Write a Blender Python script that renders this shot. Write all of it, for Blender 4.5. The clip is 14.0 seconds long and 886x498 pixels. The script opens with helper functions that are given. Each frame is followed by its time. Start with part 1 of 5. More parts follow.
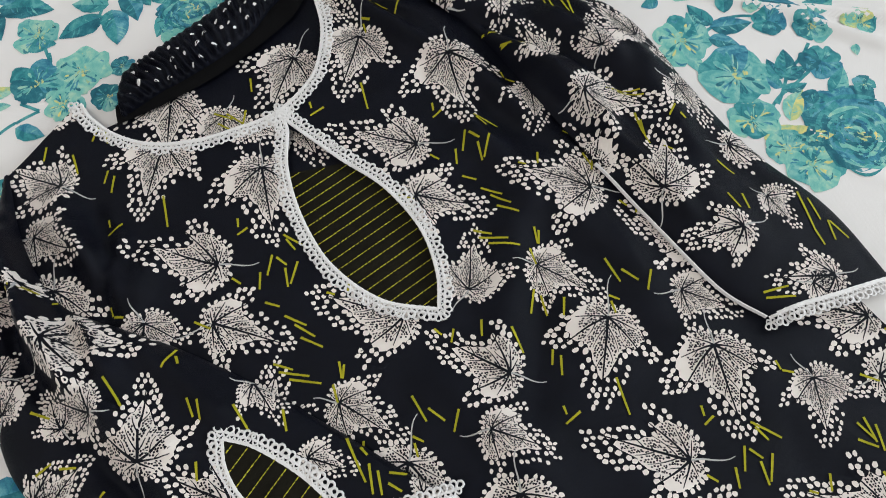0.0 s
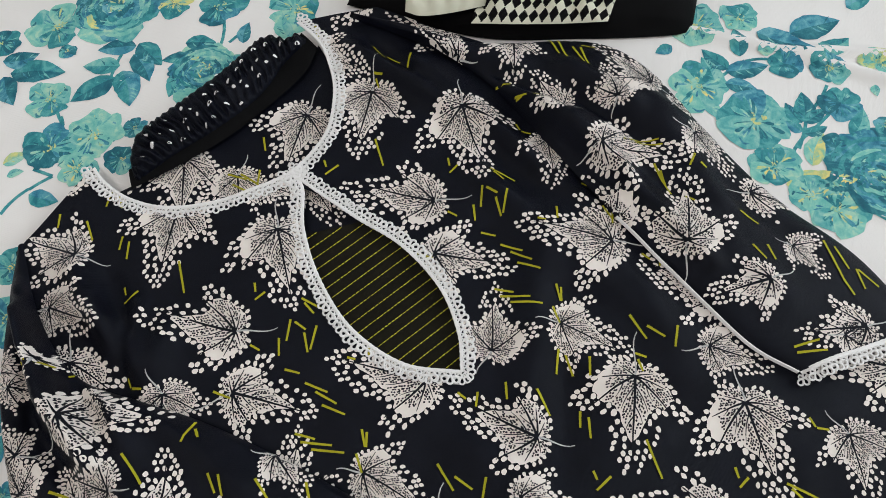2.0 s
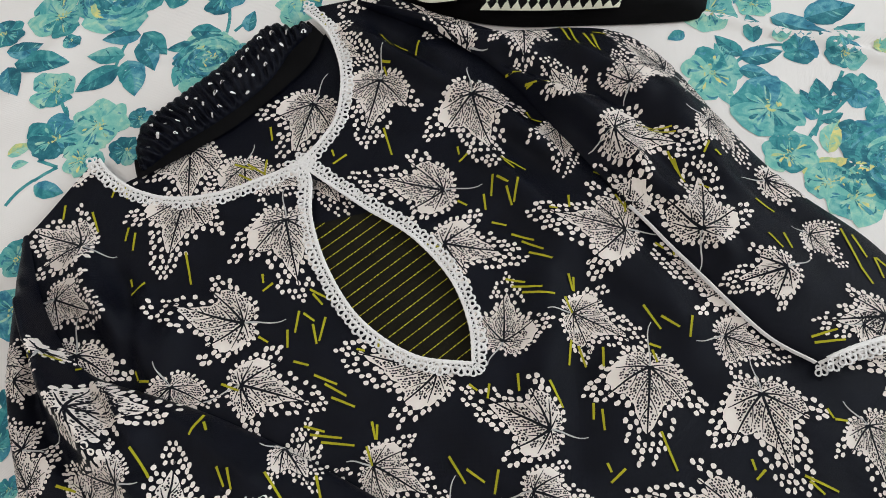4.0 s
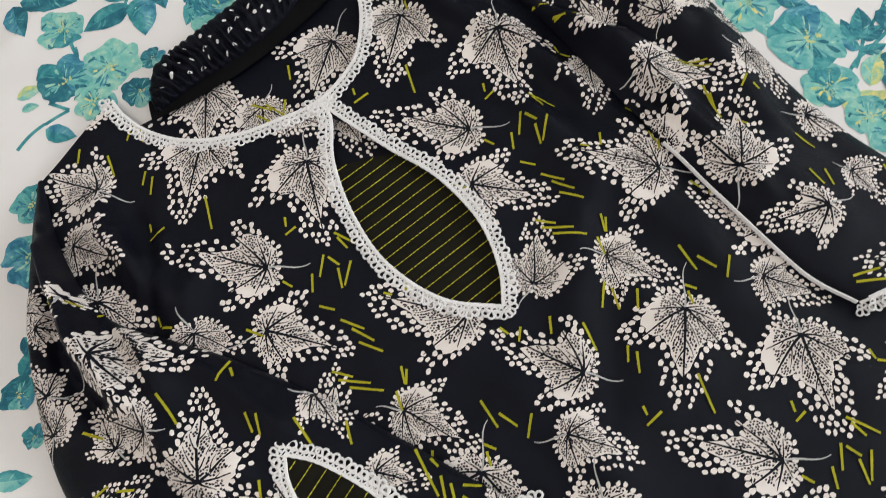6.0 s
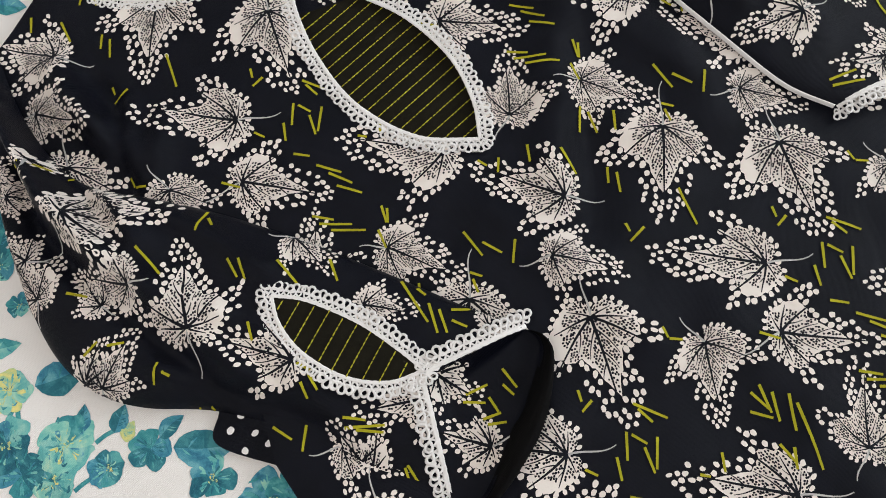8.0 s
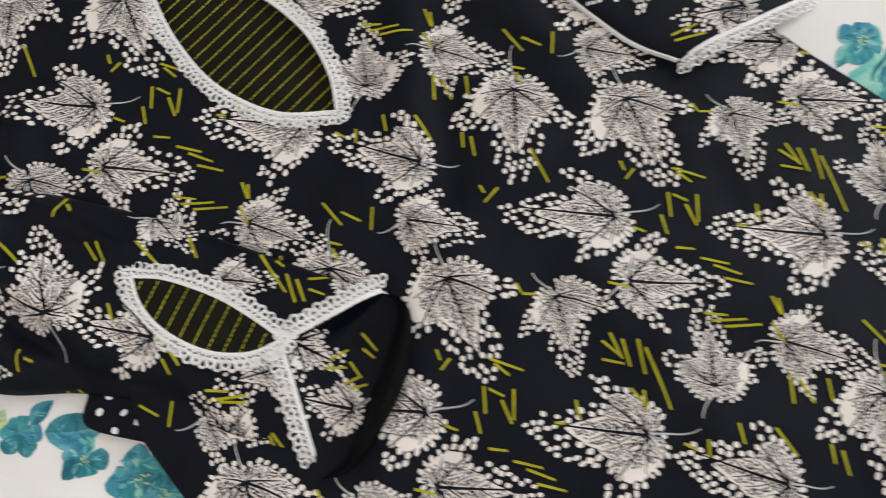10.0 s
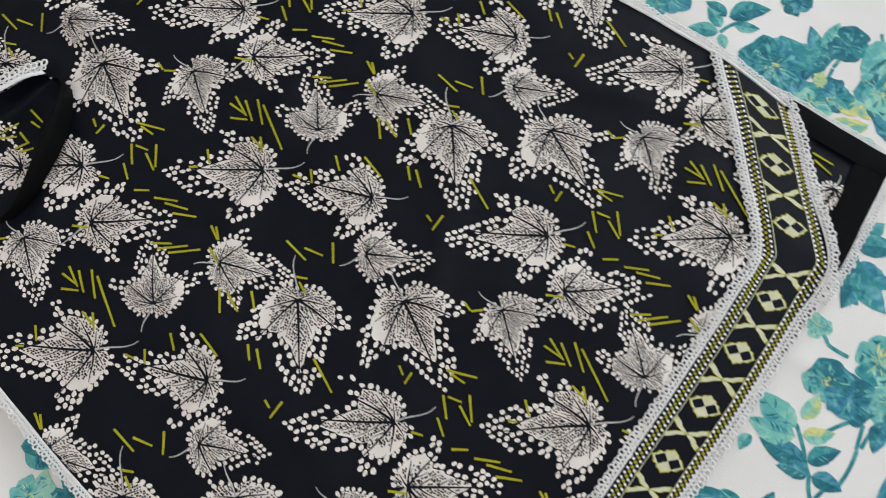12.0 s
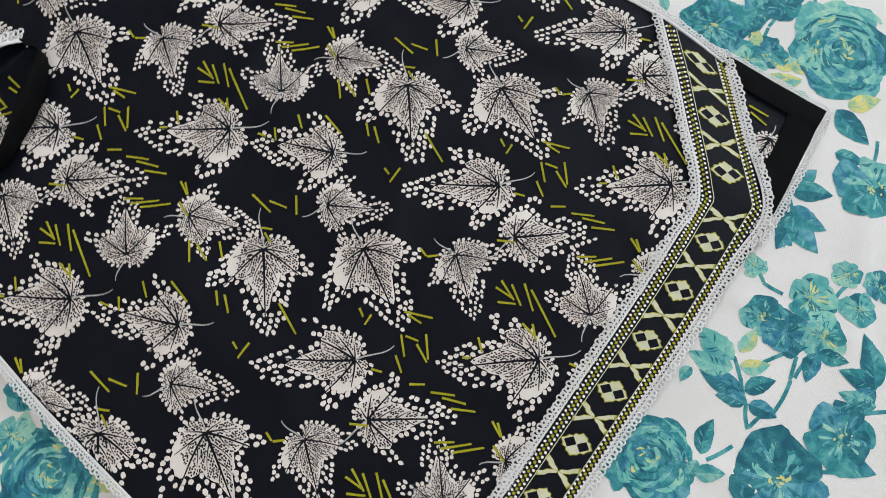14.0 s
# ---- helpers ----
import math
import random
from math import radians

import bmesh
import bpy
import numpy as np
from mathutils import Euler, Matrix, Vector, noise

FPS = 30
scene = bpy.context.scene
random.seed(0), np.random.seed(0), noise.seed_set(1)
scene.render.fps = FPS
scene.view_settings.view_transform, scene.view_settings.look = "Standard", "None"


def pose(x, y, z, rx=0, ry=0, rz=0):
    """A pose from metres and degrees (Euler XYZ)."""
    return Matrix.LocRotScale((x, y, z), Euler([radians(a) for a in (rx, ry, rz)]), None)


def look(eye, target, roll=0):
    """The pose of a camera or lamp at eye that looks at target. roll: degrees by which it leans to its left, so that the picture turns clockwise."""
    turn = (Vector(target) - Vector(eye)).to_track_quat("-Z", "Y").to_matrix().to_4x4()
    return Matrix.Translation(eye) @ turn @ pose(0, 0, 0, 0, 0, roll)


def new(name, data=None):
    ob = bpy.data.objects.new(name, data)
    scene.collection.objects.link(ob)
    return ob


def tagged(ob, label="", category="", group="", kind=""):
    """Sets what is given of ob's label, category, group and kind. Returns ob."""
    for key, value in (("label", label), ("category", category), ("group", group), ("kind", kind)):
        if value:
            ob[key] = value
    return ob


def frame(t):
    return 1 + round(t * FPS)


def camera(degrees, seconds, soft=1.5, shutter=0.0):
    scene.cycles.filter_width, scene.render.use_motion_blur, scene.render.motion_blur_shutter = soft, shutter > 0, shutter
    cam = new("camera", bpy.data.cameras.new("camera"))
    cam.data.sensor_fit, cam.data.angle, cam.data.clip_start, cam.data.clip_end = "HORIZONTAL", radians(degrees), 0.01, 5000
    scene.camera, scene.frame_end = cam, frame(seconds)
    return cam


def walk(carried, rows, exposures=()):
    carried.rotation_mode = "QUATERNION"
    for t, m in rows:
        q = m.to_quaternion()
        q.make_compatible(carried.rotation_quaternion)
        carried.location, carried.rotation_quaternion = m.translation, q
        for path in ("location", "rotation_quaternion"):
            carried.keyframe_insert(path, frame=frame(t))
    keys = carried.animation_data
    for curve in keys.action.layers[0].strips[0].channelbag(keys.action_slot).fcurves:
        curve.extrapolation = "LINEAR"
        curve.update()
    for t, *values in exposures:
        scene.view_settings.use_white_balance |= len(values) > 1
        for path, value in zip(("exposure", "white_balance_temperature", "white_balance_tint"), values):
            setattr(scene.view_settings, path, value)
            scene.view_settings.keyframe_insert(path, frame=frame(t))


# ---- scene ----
from mathutils.bvhtree import BVHTree

cam = camera(58.6, 14.0, soft=0.9, shutter=0.5)
PATH = [
    (0, (0.214, -0.119, 0.527), (-0.453, 0.357, -1.297), -0.4),
    (0.5, (0.205, -0.115, 0.531), (-0.479, 0.371, -1.285), -1.0),
    (1, (0.189, -0.108, 0.533), (-0.514, 0.383, -1.274), -1.9),
    (1.5, (0.187, -0.108, 0.531), (-0.528, 0.383, -1.271), -2.5),
    (2, (0.185, -0.109, 0.53), (-0.531, 0.381, -1.273), -2.9),
    (2.5, (0.184, -0.11, 0.526), (-0.532, 0.376, -1.277), -3.3),
    (3, (0.185, -0.11, 0.525), (-0.533, 0.373, -1.278), -3.6),
    (5.5, (0.173, -0.117, 0.509), (-0.493, 0.298, -1.331), -5.5),
    (6, (0.172, -0.123, 0.504), (-0.46, 0.265, -1.353), -6.3),
    (6.5, (0.182, -0.141, 0.497), (-0.411, 0.223, -1.378), -7.1),
    (7, (0.201, -0.15, 0.487), (-0.345, 0.185, -1.408), -8.3),
    (7.5, (0.213, -0.158, 0.481), (-0.294, 0.16, -1.428), -9.1),
    (7.7, (0.215, -0.157, 0.48), (-0.279, 0.152, -1.434), -9.6),
    (9.8, (0.258, -0.129, 0.477), (-0.166, 0.2, -1.45), -8.0),
    (10, (0.278, -0.115, 0.482), (-0.141, 0.223, -1.444), -7.1),
    (10.5, (0.352, -0.103, 0.5), (-0.066, 0.265, -1.42), -5.1),
    (11, (0.434, -0.117, 0.512), (0.035, 0.278, -1.407), -2.4),
    (11.5, (0.515, -0.113, 0.523), (0.171, 0.31, -1.401), 2.2),
    (12, (0.566, -0.114, 0.541), (0.233, 0.323, -1.382), 2.2),
    (12.5, (0.597, -0.122, 0.557), (0.272, 0.327, -1.365), 1.7),
    (13, (0.605, -0.128, 0.569), (0.278, 0.334, -1.35), 1.2),
    (13.5, (0.612, -0.13, 0.569), (0.282, 0.334, -1.348), 1.2),
    (14, (0.617, -0.134, 0.562), (0.288, 0.32, -1.358), 2.5),
]
walk(cam, [(t, look(eye, target, roll)) for t, eye, target, roll in PATH], exposures=[(0, 0.2, 6500, 10), (3.2, 0.2, 6550, 10), (5.5, 0.26, 6750, 12), (11.0, 0.24, 6720, 12), (12.0, 0.12, 6500, 10), (14, 0.12, 6450, 10)])

# ---- light: daylight from one wide window, and an added overhead fill lamp ----
world = bpy.data.worlds.new("room_air")
world.use_nodes = True
world.node_tree.nodes["Background"].inputs[0].default_value = (0.9, 0.95, 1, 1)
world.node_tree.nodes["Background"].inputs[1].default_value = 0.2
scene.world = world


def area(name, m, sx, sy, watts, colour):
    lamp = bpy.data.lights.new(name, "AREA")
    lamp.shape, lamp.size, lamp.size_y, lamp.energy, lamp.color = "RECTANGLE", sx, sy, watts, colour
    ob = new(name, lamp)
    ob.matrix_world = m
    return ob


area("window_light", look((0.95, 2.33, 1.30), (0.95, 0.0, 1.30)), 1.66, 1.26, 44, (0.83, 0.93, 1.0))
# soft fill from above, added to even out the window's falloff
area("overhead_fill_light", look((0.2, -0.9, 2.09), (0.2, -0.9, 0)), 0.9, 0.9, 12.5, (1, 0.97, 0.94))


# ---- materials ----
def nodes_of(name, rough=0.8):
    m = bpy.data.materials.new(name)
    m.use_nodes = True
    nt = m.node_tree
    b = nt.nodes["Principled BSDF"]
    b.inputs["Roughness"].default_value = rough
    return m, nt, b


def noise_tex(nt, scale, detail=3.0, vector=None):
    n = nt.nodes.new("ShaderNodeTexNoise")
    n.inputs["Scale"].default_value, n.inputs["Detail"].default_value = scale, detail
    c = nt.nodes.new("ShaderNodeTexCoord")
    nt.links.new(c.outputs["Object"], n.inputs["Vector"])
    return n


def ramp(nt, src, stops):
    r = nt.nodes.new("ShaderNodeValToRGB")
    while len(r.color_ramp.elements) < len(stops):
        r.color_ramp.elements.new(0.5)
    for e, (p, c) in zip(r.color_ramp.elements, stops):
        e.position, e.color = p, (*c, 1)
    nt.links.new(src, r.inputs[0])
    return r


def weave_bump(nt, b, scale, strength, dist=0.0003):
    """A fine plain weave: two crossed thread waves."""
    c = nt.nodes.new("ShaderNodeTexCoord")
    outs = []
    for axis in ("X", "Y"):
        w = nt.nodes.new("ShaderNodeTexWave")
        w.bands_direction = axis
        w.inputs["Scale"].default_value, w.inputs["Distortion"].default_value = scale, 0.6
        nt.links.new(c.outputs["Object"], w.inputs["Vector"])
        outs.append(w.outputs["Fac"])
    add = nt.nodes.new("ShaderNodeMath")
    nt.links.new(outs[0], add.inputs[0]), nt.links.new(outs[1], add.inputs[1])
    n = noise_tex(nt, 90, 4)
    mix = nt.nodes.new("ShaderNodeMath")
    nt.links.new(add.outputs[0], mix.inputs[0]), nt.links.new(n.outputs["Fac"], mix.inputs[1])
    bump = nt.nodes.new("ShaderNodeBump")
    bump.inputs["Strength"].default_value, bump.inputs["Distance"].default_value = strength, dist
    nt.links.new(mix.outputs[0], bump.inputs["Height"])
    nt.links.new(bump.outputs[0], b.inputs["Normal"])


def cloth(name, low, high, rough=0.8, scale=30, weave=520, strength=0.25, sheen=0.0, gloss=0.25):
    m, nt, b = nodes_of(name, rough)
    n = noise_tex(nt, scale, 5)
    r = ramp(nt, n.outputs["Fac"], [(0.3, low), (0.7, high)])
    nt.links.new(r.outputs[0], b.inputs["Base Color"])
    b.inputs["Specular IOR Level"].default_value = gloss
    b.inputs["Sheen Weight"].default_value, b.inputs["Sheen Roughness"].default_value = sheen, 0.4
    weave_bump(nt, b, weave, strength)
    return m


def wash(name, stops, scale=70):
    """A watercolour print: soft pools of colour, and finer brush grain within them."""
    m, nt, b = nodes_of(name, 0.85)
    n = noise_tex(nt, scale, 4)
    n.inputs["Distortion"].default_value = 1.6
    fine = noise_tex(nt, 320, 5)
    fine.inputs["Distortion"].default_value = 2.5
    part = nt.nodes.new("ShaderNodeMath")
    part.operation = "MULTIPLY_ADD"
    part.inputs[1].default_value, part.inputs[2].default_value = 0.30, -0.15
    nt.links.new(fine.outputs["Fac"], part.inputs[0])
    both = nt.nodes.new("ShaderNodeMath")
    nt.links.new(n.outputs["Fac"], both.inputs[0]), nt.links.new(part.outputs[0], both.inputs[1])
    r = ramp(nt, both.outputs[0], stops)
    nt.links.new(r.outputs[0], b.inputs["Base Color"])
    weave_bump(nt, b, 420, 0.2)
    return m


BLACK = cloth("black_georgette", (0.0020, 0.0024, 0.0056), (0.0038, 0.0044, 0.0090), 0.46, 40, 640, 0.3, 0.0, 0.11)
FACING = cloth("black_cotton", (0.0026, 0.0024, 0.0026), (0.0045, 0.0042, 0.0044), 0.8, 40, gloss=0.08)
INSET = cloth("black_inset_cotton", (0.0090, 0.0078, 0.0050), (0.013, 0.0112, 0.0068), 0.85, 60, 700, 0.4, gloss=0.1)
CREAM = cloth("cream_ink", (0.75, 0.665, 0.605), (0.86, 0.775, 0.71), 0.75, 45, 640, 0.25)
INK = cloth("dark_ink", (0.0020, 0.0024, 0.0056), (0.0038, 0.0044, 0.0090), 0.6, 40, 640, 0.3, gloss=0.15)
STEM = cloth("grey_ink", (0.40, 0.385, 0.37), (0.56, 0.54, 0.51), 0.75, 80)
OLIVE = cloth("olive_yellow_ink", (0.33, 0.30, 0.008), (0.44, 0.40, 0.015), 0.75, 70)
LACE = cloth("white_cotton_lace", (0.86, 0.82, 0.795), (0.92, 0.885, 0.86), 0.9, 200, 900, 0.35)
THREAD = cloth("lime_thread", (0.42, 0.385, 0.02), (0.54, 0.50, 0.04), 0.6, 120)
BAND_CREAM = cloth("band_cream_ink", (0.60, 0.57, 0.34), (0.70, 0.67, 0.50), 0.75, 130)
SHEET = cloth("white_bedsheet_cotton", (0.80, 0.755, 0.72), (0.86, 0.815, 0.78), 0.9, 9, 420, 0.3)
SCARF = cloth("cream_chiffon", (0.56, 0.54, 0.42), (0.66, 0.63, 0.50), 0.7, 25)
T_DARK = wash("teal_dark_wash", [(0.32, (0.006, 0.098, 0.145)), (0.5, (0.013, 0.15, 0.195)), (0.68, (0.05, 0.25, 0.28))])
T_MID = wash("teal_mid_wash", [(0.32, (0.012, 0.165, 0.205)), (0.5, (0.035, 0.265, 0.285)), (0.68, (0.11, 0.39, 0.38))])
T_LIGHT = wash("turquoise_wash", [(0.32, (0.06, 0.33, 0.34)), (0.5, (0.14, 0.44, 0.41)), (0.68, (0.28, 0.55, 0.48))])
T_YELLOW = wash("yellow_green_wash", [(0.32, (0.24, 0.50, 0.34)), (0.5, (0.58, 0.61, 0.24)), (0.68, (0.80, 0.69, 0.24))], 80)
T_BLUE = wash("blue_teal_wash", [(0.32, (0.014, 0.14, 0.235)), (0.5, (0.05, 0.26, 0.345)), (0.68, (0.16, 0.42, 0.47))])
T_PALE = wash("pale_aqua_wash", [(0.32, (0.13, 0.45, 0.40)), (0.5, (0.23, 0.55, 0.46)), (0.68, (0.42, 0.64, 0.48))])
PAINT = cloth("wall_paint", (0.70, 0.695, 0.69), (0.76, 0.755, 0.75), 0.9, 3, 60, 0.1)
FLOOR = cloth("floor_tile", (0.35, 0.32, 0.28), (0.45, 0.41, 0.36), 0.5, 6, 20, 0.1)


# ---- building blocks ----
def mesh_ob(name, verts, faces, mats, parent=None, label="", slots=None, smooth=True):
    me = bpy.data.meshes.new(name)
    me.from_pydata([tuple(v) for v in verts], [], faces)
    for m in mats:
        me.materials.append(m)
    if slots is not None:
        me.polygons.foreach_set("material_index", slots)
    if smooth:
        me.polygons.foreach_set("use_smooth", [True] * len(me.polygons))
    me.update()
    ob = new(name, me)
    if parent:
        ob.parent = parent
    if label:
        ob["label"] = label
    return ob


def tree_of(ob):
    me = ob.data
    return BVHTree.FromPolygons([v.co.copy() for v in me.vertices], [tuple(p.vertices) for p in me.polygons])


def interp(x, pts):
    xs, ys = zip(*pts)
    return float(np.interp(x, xs, ys))


def curve(pts, n):
    """n + 1 points evenly along a smooth curve through pts (2 or 3 numbers each)."""
    p = np.array(pts, float)
    ext = np.vstack([2 * p[0] - p[1], p, 2 * p[-1] - p[-2]])
    out = []
    for i in range(1, len(ext) - 2):
        a, b, c, d = ext[i - 1:i + 3]
        for t in np.linspace(0, 1, 24, endpoint=False):
            out.append(0.5 * (2 * b + (c - a) * t + (2 * a - 5 * b + 4 * c - d) * t * t + (3 * b - a - 3 * c + d) * t ** 3))
    out = np.array(out + [p[-1]])
    s = np.r_[0, np.cumsum(np.linalg.norm(np.diff(out, axis=0), axis=1))]
    at = np.linspace(0, s[-1], n + 1)
    return np.stack([np.interp(at, s, out[:, k]) for k in range(p.shape[1])], 1)


def length(c):
    return float(np.linalg.norm(np.diff(c, axis=0), axis=1).sum())


def fold(x, y, ax, ay, bx, by, w, h):
    """A rounded crease of height h and half-width w from a to b, fading at its ends."""
    dx, dy = bx - ax, by - ay
    ll = dx * dx + dy * dy
    t = ((x - ax) * dx + (y - ay) * dy) / ll
    u = min(max(t, 0), 1)
    d2 = (x - ax - u * dx) ** 2 + (y - ay - u * dy) ** 2
    fade = min(1, 5 * min(u, 1 - u) + 0.1)
    return h * fade * math.exp(-d2 / (w * w))


def wob(x, y, f, seed=0.0):
    return noise.noise(Vector((x * f, y * f, seed)))


def grid_faces(nu, nv, base=0):
    return [(base + i * (nv + 1) + j, base + (i + 1) * (nv + 1) + j, base + (i + 1) * (nv + 1) + j + 1, base + i * (nv + 1) + j + 1)
            for i in range(nu) for j in range(nv)]


class Print:
    """Flat ink shapes laid on a cloth: polygons in x, y, each with a slot and an order of laying."""

    def __init__(self, tree, floor_z=-1.0):
        self.tree, self.v, self.f, self.s, self.floor_z = tree, [], [], [], floor_z

    def poly(self, pts, slot, lift):
        idx = []
        for x, y in pts:
            hit, n, _, _ = self.tree.ray_cast(Vector((x, y, 0.5)), Vector((0, 0, -1)))
            if hit is None:
                return
            if n.z < 0:
                n = -n
            if n.z < 0.25:
                return
            self.v.append(hit + n * lift)
            idx.append(len(self.v) - 1)
        self.f.append(idx), self.s.append(slot)

    def net(self, rows, slot, lift):
        """A closed net of quads over rows of points, which share their corners."""
        ids = []
        for row in rows:
            line = []
            for x, y in row:
                hit, n, _, _ = self.tree.ray_cast(Vector((x, y, 0.5)), Vector((0, 0, -1)))
                if hit is None or abs(n.z) < 0.2:
                    line.append(None)
                else:
                    self.v.append(hit + (n if n.z > 0 else -n) * lift)
                    line.append(len(self.v) - 1)
            ids.append(line)
        for r0, r1 in zip(ids, ids[1:]):
            for i in range(len(r0)):
                q = (r0[i], r0[(i + 1) % len(r0)], r1[(i + 1) % len(r0)], r1[i])
                if None not in q:
                    self.f.append(q), self.s.append(slot)

    def bar(self, x0, y0, x1, y1, w0, w1, slot, lift, n=3):
        d = np.array([x1 - x0, y1 - y0])
        ln = np.hypot(*d) + 1e-9
        nx, ny = -d[1] / ln, d[0] / ln
        pts = [(x0 + d[0] * t, y0 + d[1] * t, w0 + (w1 - w0) * t) for t in np.linspace(0, 1, n + 1)]
        for a, b in zip(pts, pts[1:]):
            self.poly([(a[0] - nx * a[2] / 2, a[1] - ny * a[2] / 2), (b[0] - nx * b[2] / 2, b[1] - ny * b[2] / 2),
                       (b[0] + nx * b[2] / 2, b[1] + ny * b[2] / 2), (a[0] + nx * a[2] / 2, a[1] + ny * a[2] / 2)], slot, lift)

    def blob(self, x, y, rx, ry, a, slot, lift, n=7, rough=0.18):
        c, s = math.cos(a), math.sin(a)
        pts = []
        for k in range(n):
            th = 2 * math.pi * (k + random.uniform(-0.2, 0.2)) / n
            q = random.uniform(1 - rough, 1 + rough)
            u, v = rx * q * math.cos(th), ry * q * math.sin(th)
            pts.append((x + u * c - v * s, y + u * s + v * c))
        self.poly(pts, slot, lift)

    def done(self, name, mats, parent, label="", smooth=False):
        if not self.f:
            return None
        return mesh_ob(name, self.v, self.f, mats, parent, label, self.s, smooth=smooth)


# ---- the printed leaves: main lobe, two side lobes and stem, each as (degrees, metres) ----
LEAF = {
    "A": ((-45, .068), (-104, .048), (12, .046), (124, .025)), "B": ((-23, .070), (-83, .052), (31, .046), (139, .021)),
    "C": ((-36, .049), (-88, .034), (38, .037), (169, .016)), "E": ((-139, .074), (-84, .040), (180, .047), (70, .023)),
    "F": ((-141, .072), (-76, .046), (174, .047), (62, .024)), "G": ((-152, .064), (-90, .038), (158, .040), (53, .020)),
    "H": ((40, .062), (97, .037), (-13, .038), (-115, .023)), "J": ((27, .055), (88, .032), (-27, .038), (-124, .014)),
    "M": ((33, .048), (92, .031), (-30, .030), (-128, .016)), "K": ((137, .051), (77, .038), (-168, .037), (-60, .016))}
LEAF_AT = {"A": (.4205, .0815), "B": (.4775, .1270), "C": (.533, .165), "E": (.5245, .0610), "F": (.3385, .1355), "G": (.412, .1695),
           "H": (.5580, .0355), "J": (.3615, .0668), "M": (.4355, .1360), "K": (.348, .0175)}
REPEAT_X, REPEAT_Y = (.2865, .005), (0, .1665)


def turned(a, b):
    return (a - b + math.pi) % (2 * math.pi) - math.pi


# reach of the blade and of its pebbles, from the main lobe (0) over a side lobe (1) to the stem (2); the last column says whether
# the main lobe's (0) or the side lobe's (1) length is the measure
BLADE = [(0, .70, 0), (.05, .63, 0), (.12, .54, 0), (.24, .46, 0), (.38, .40, 0), (.50, .36, 0), (.64, .54, 1), (.82, .60, 1), (.95, .63, 1), (1.06, .62, 1),
         (1.16, .53, 1), (1.28, .42, 1), (1.45, .33, 1), (1.60, .28, 1), (1.75, .22, 1), (1.88, .13, 1), (2, .02, 1)]
FRINGE = [(0, 1.0, 0), (.06, .96, 0), (.14, .89, 0), (.26, .75, 0), (.38, .62, 0), (.50, .51, 0), (.66, .69, 1), (.82, .80, 1), (.94, .97, 1), (1.01, 1.0, 1),
          (1.10, .80, 1), (1.20, .62, 1), (1.32, .49, 1), (1.46, .43, 1), (1.60, .36, 1), (1.75, .28, 1), (1.88, .17, 1), (2, .02, 1)]


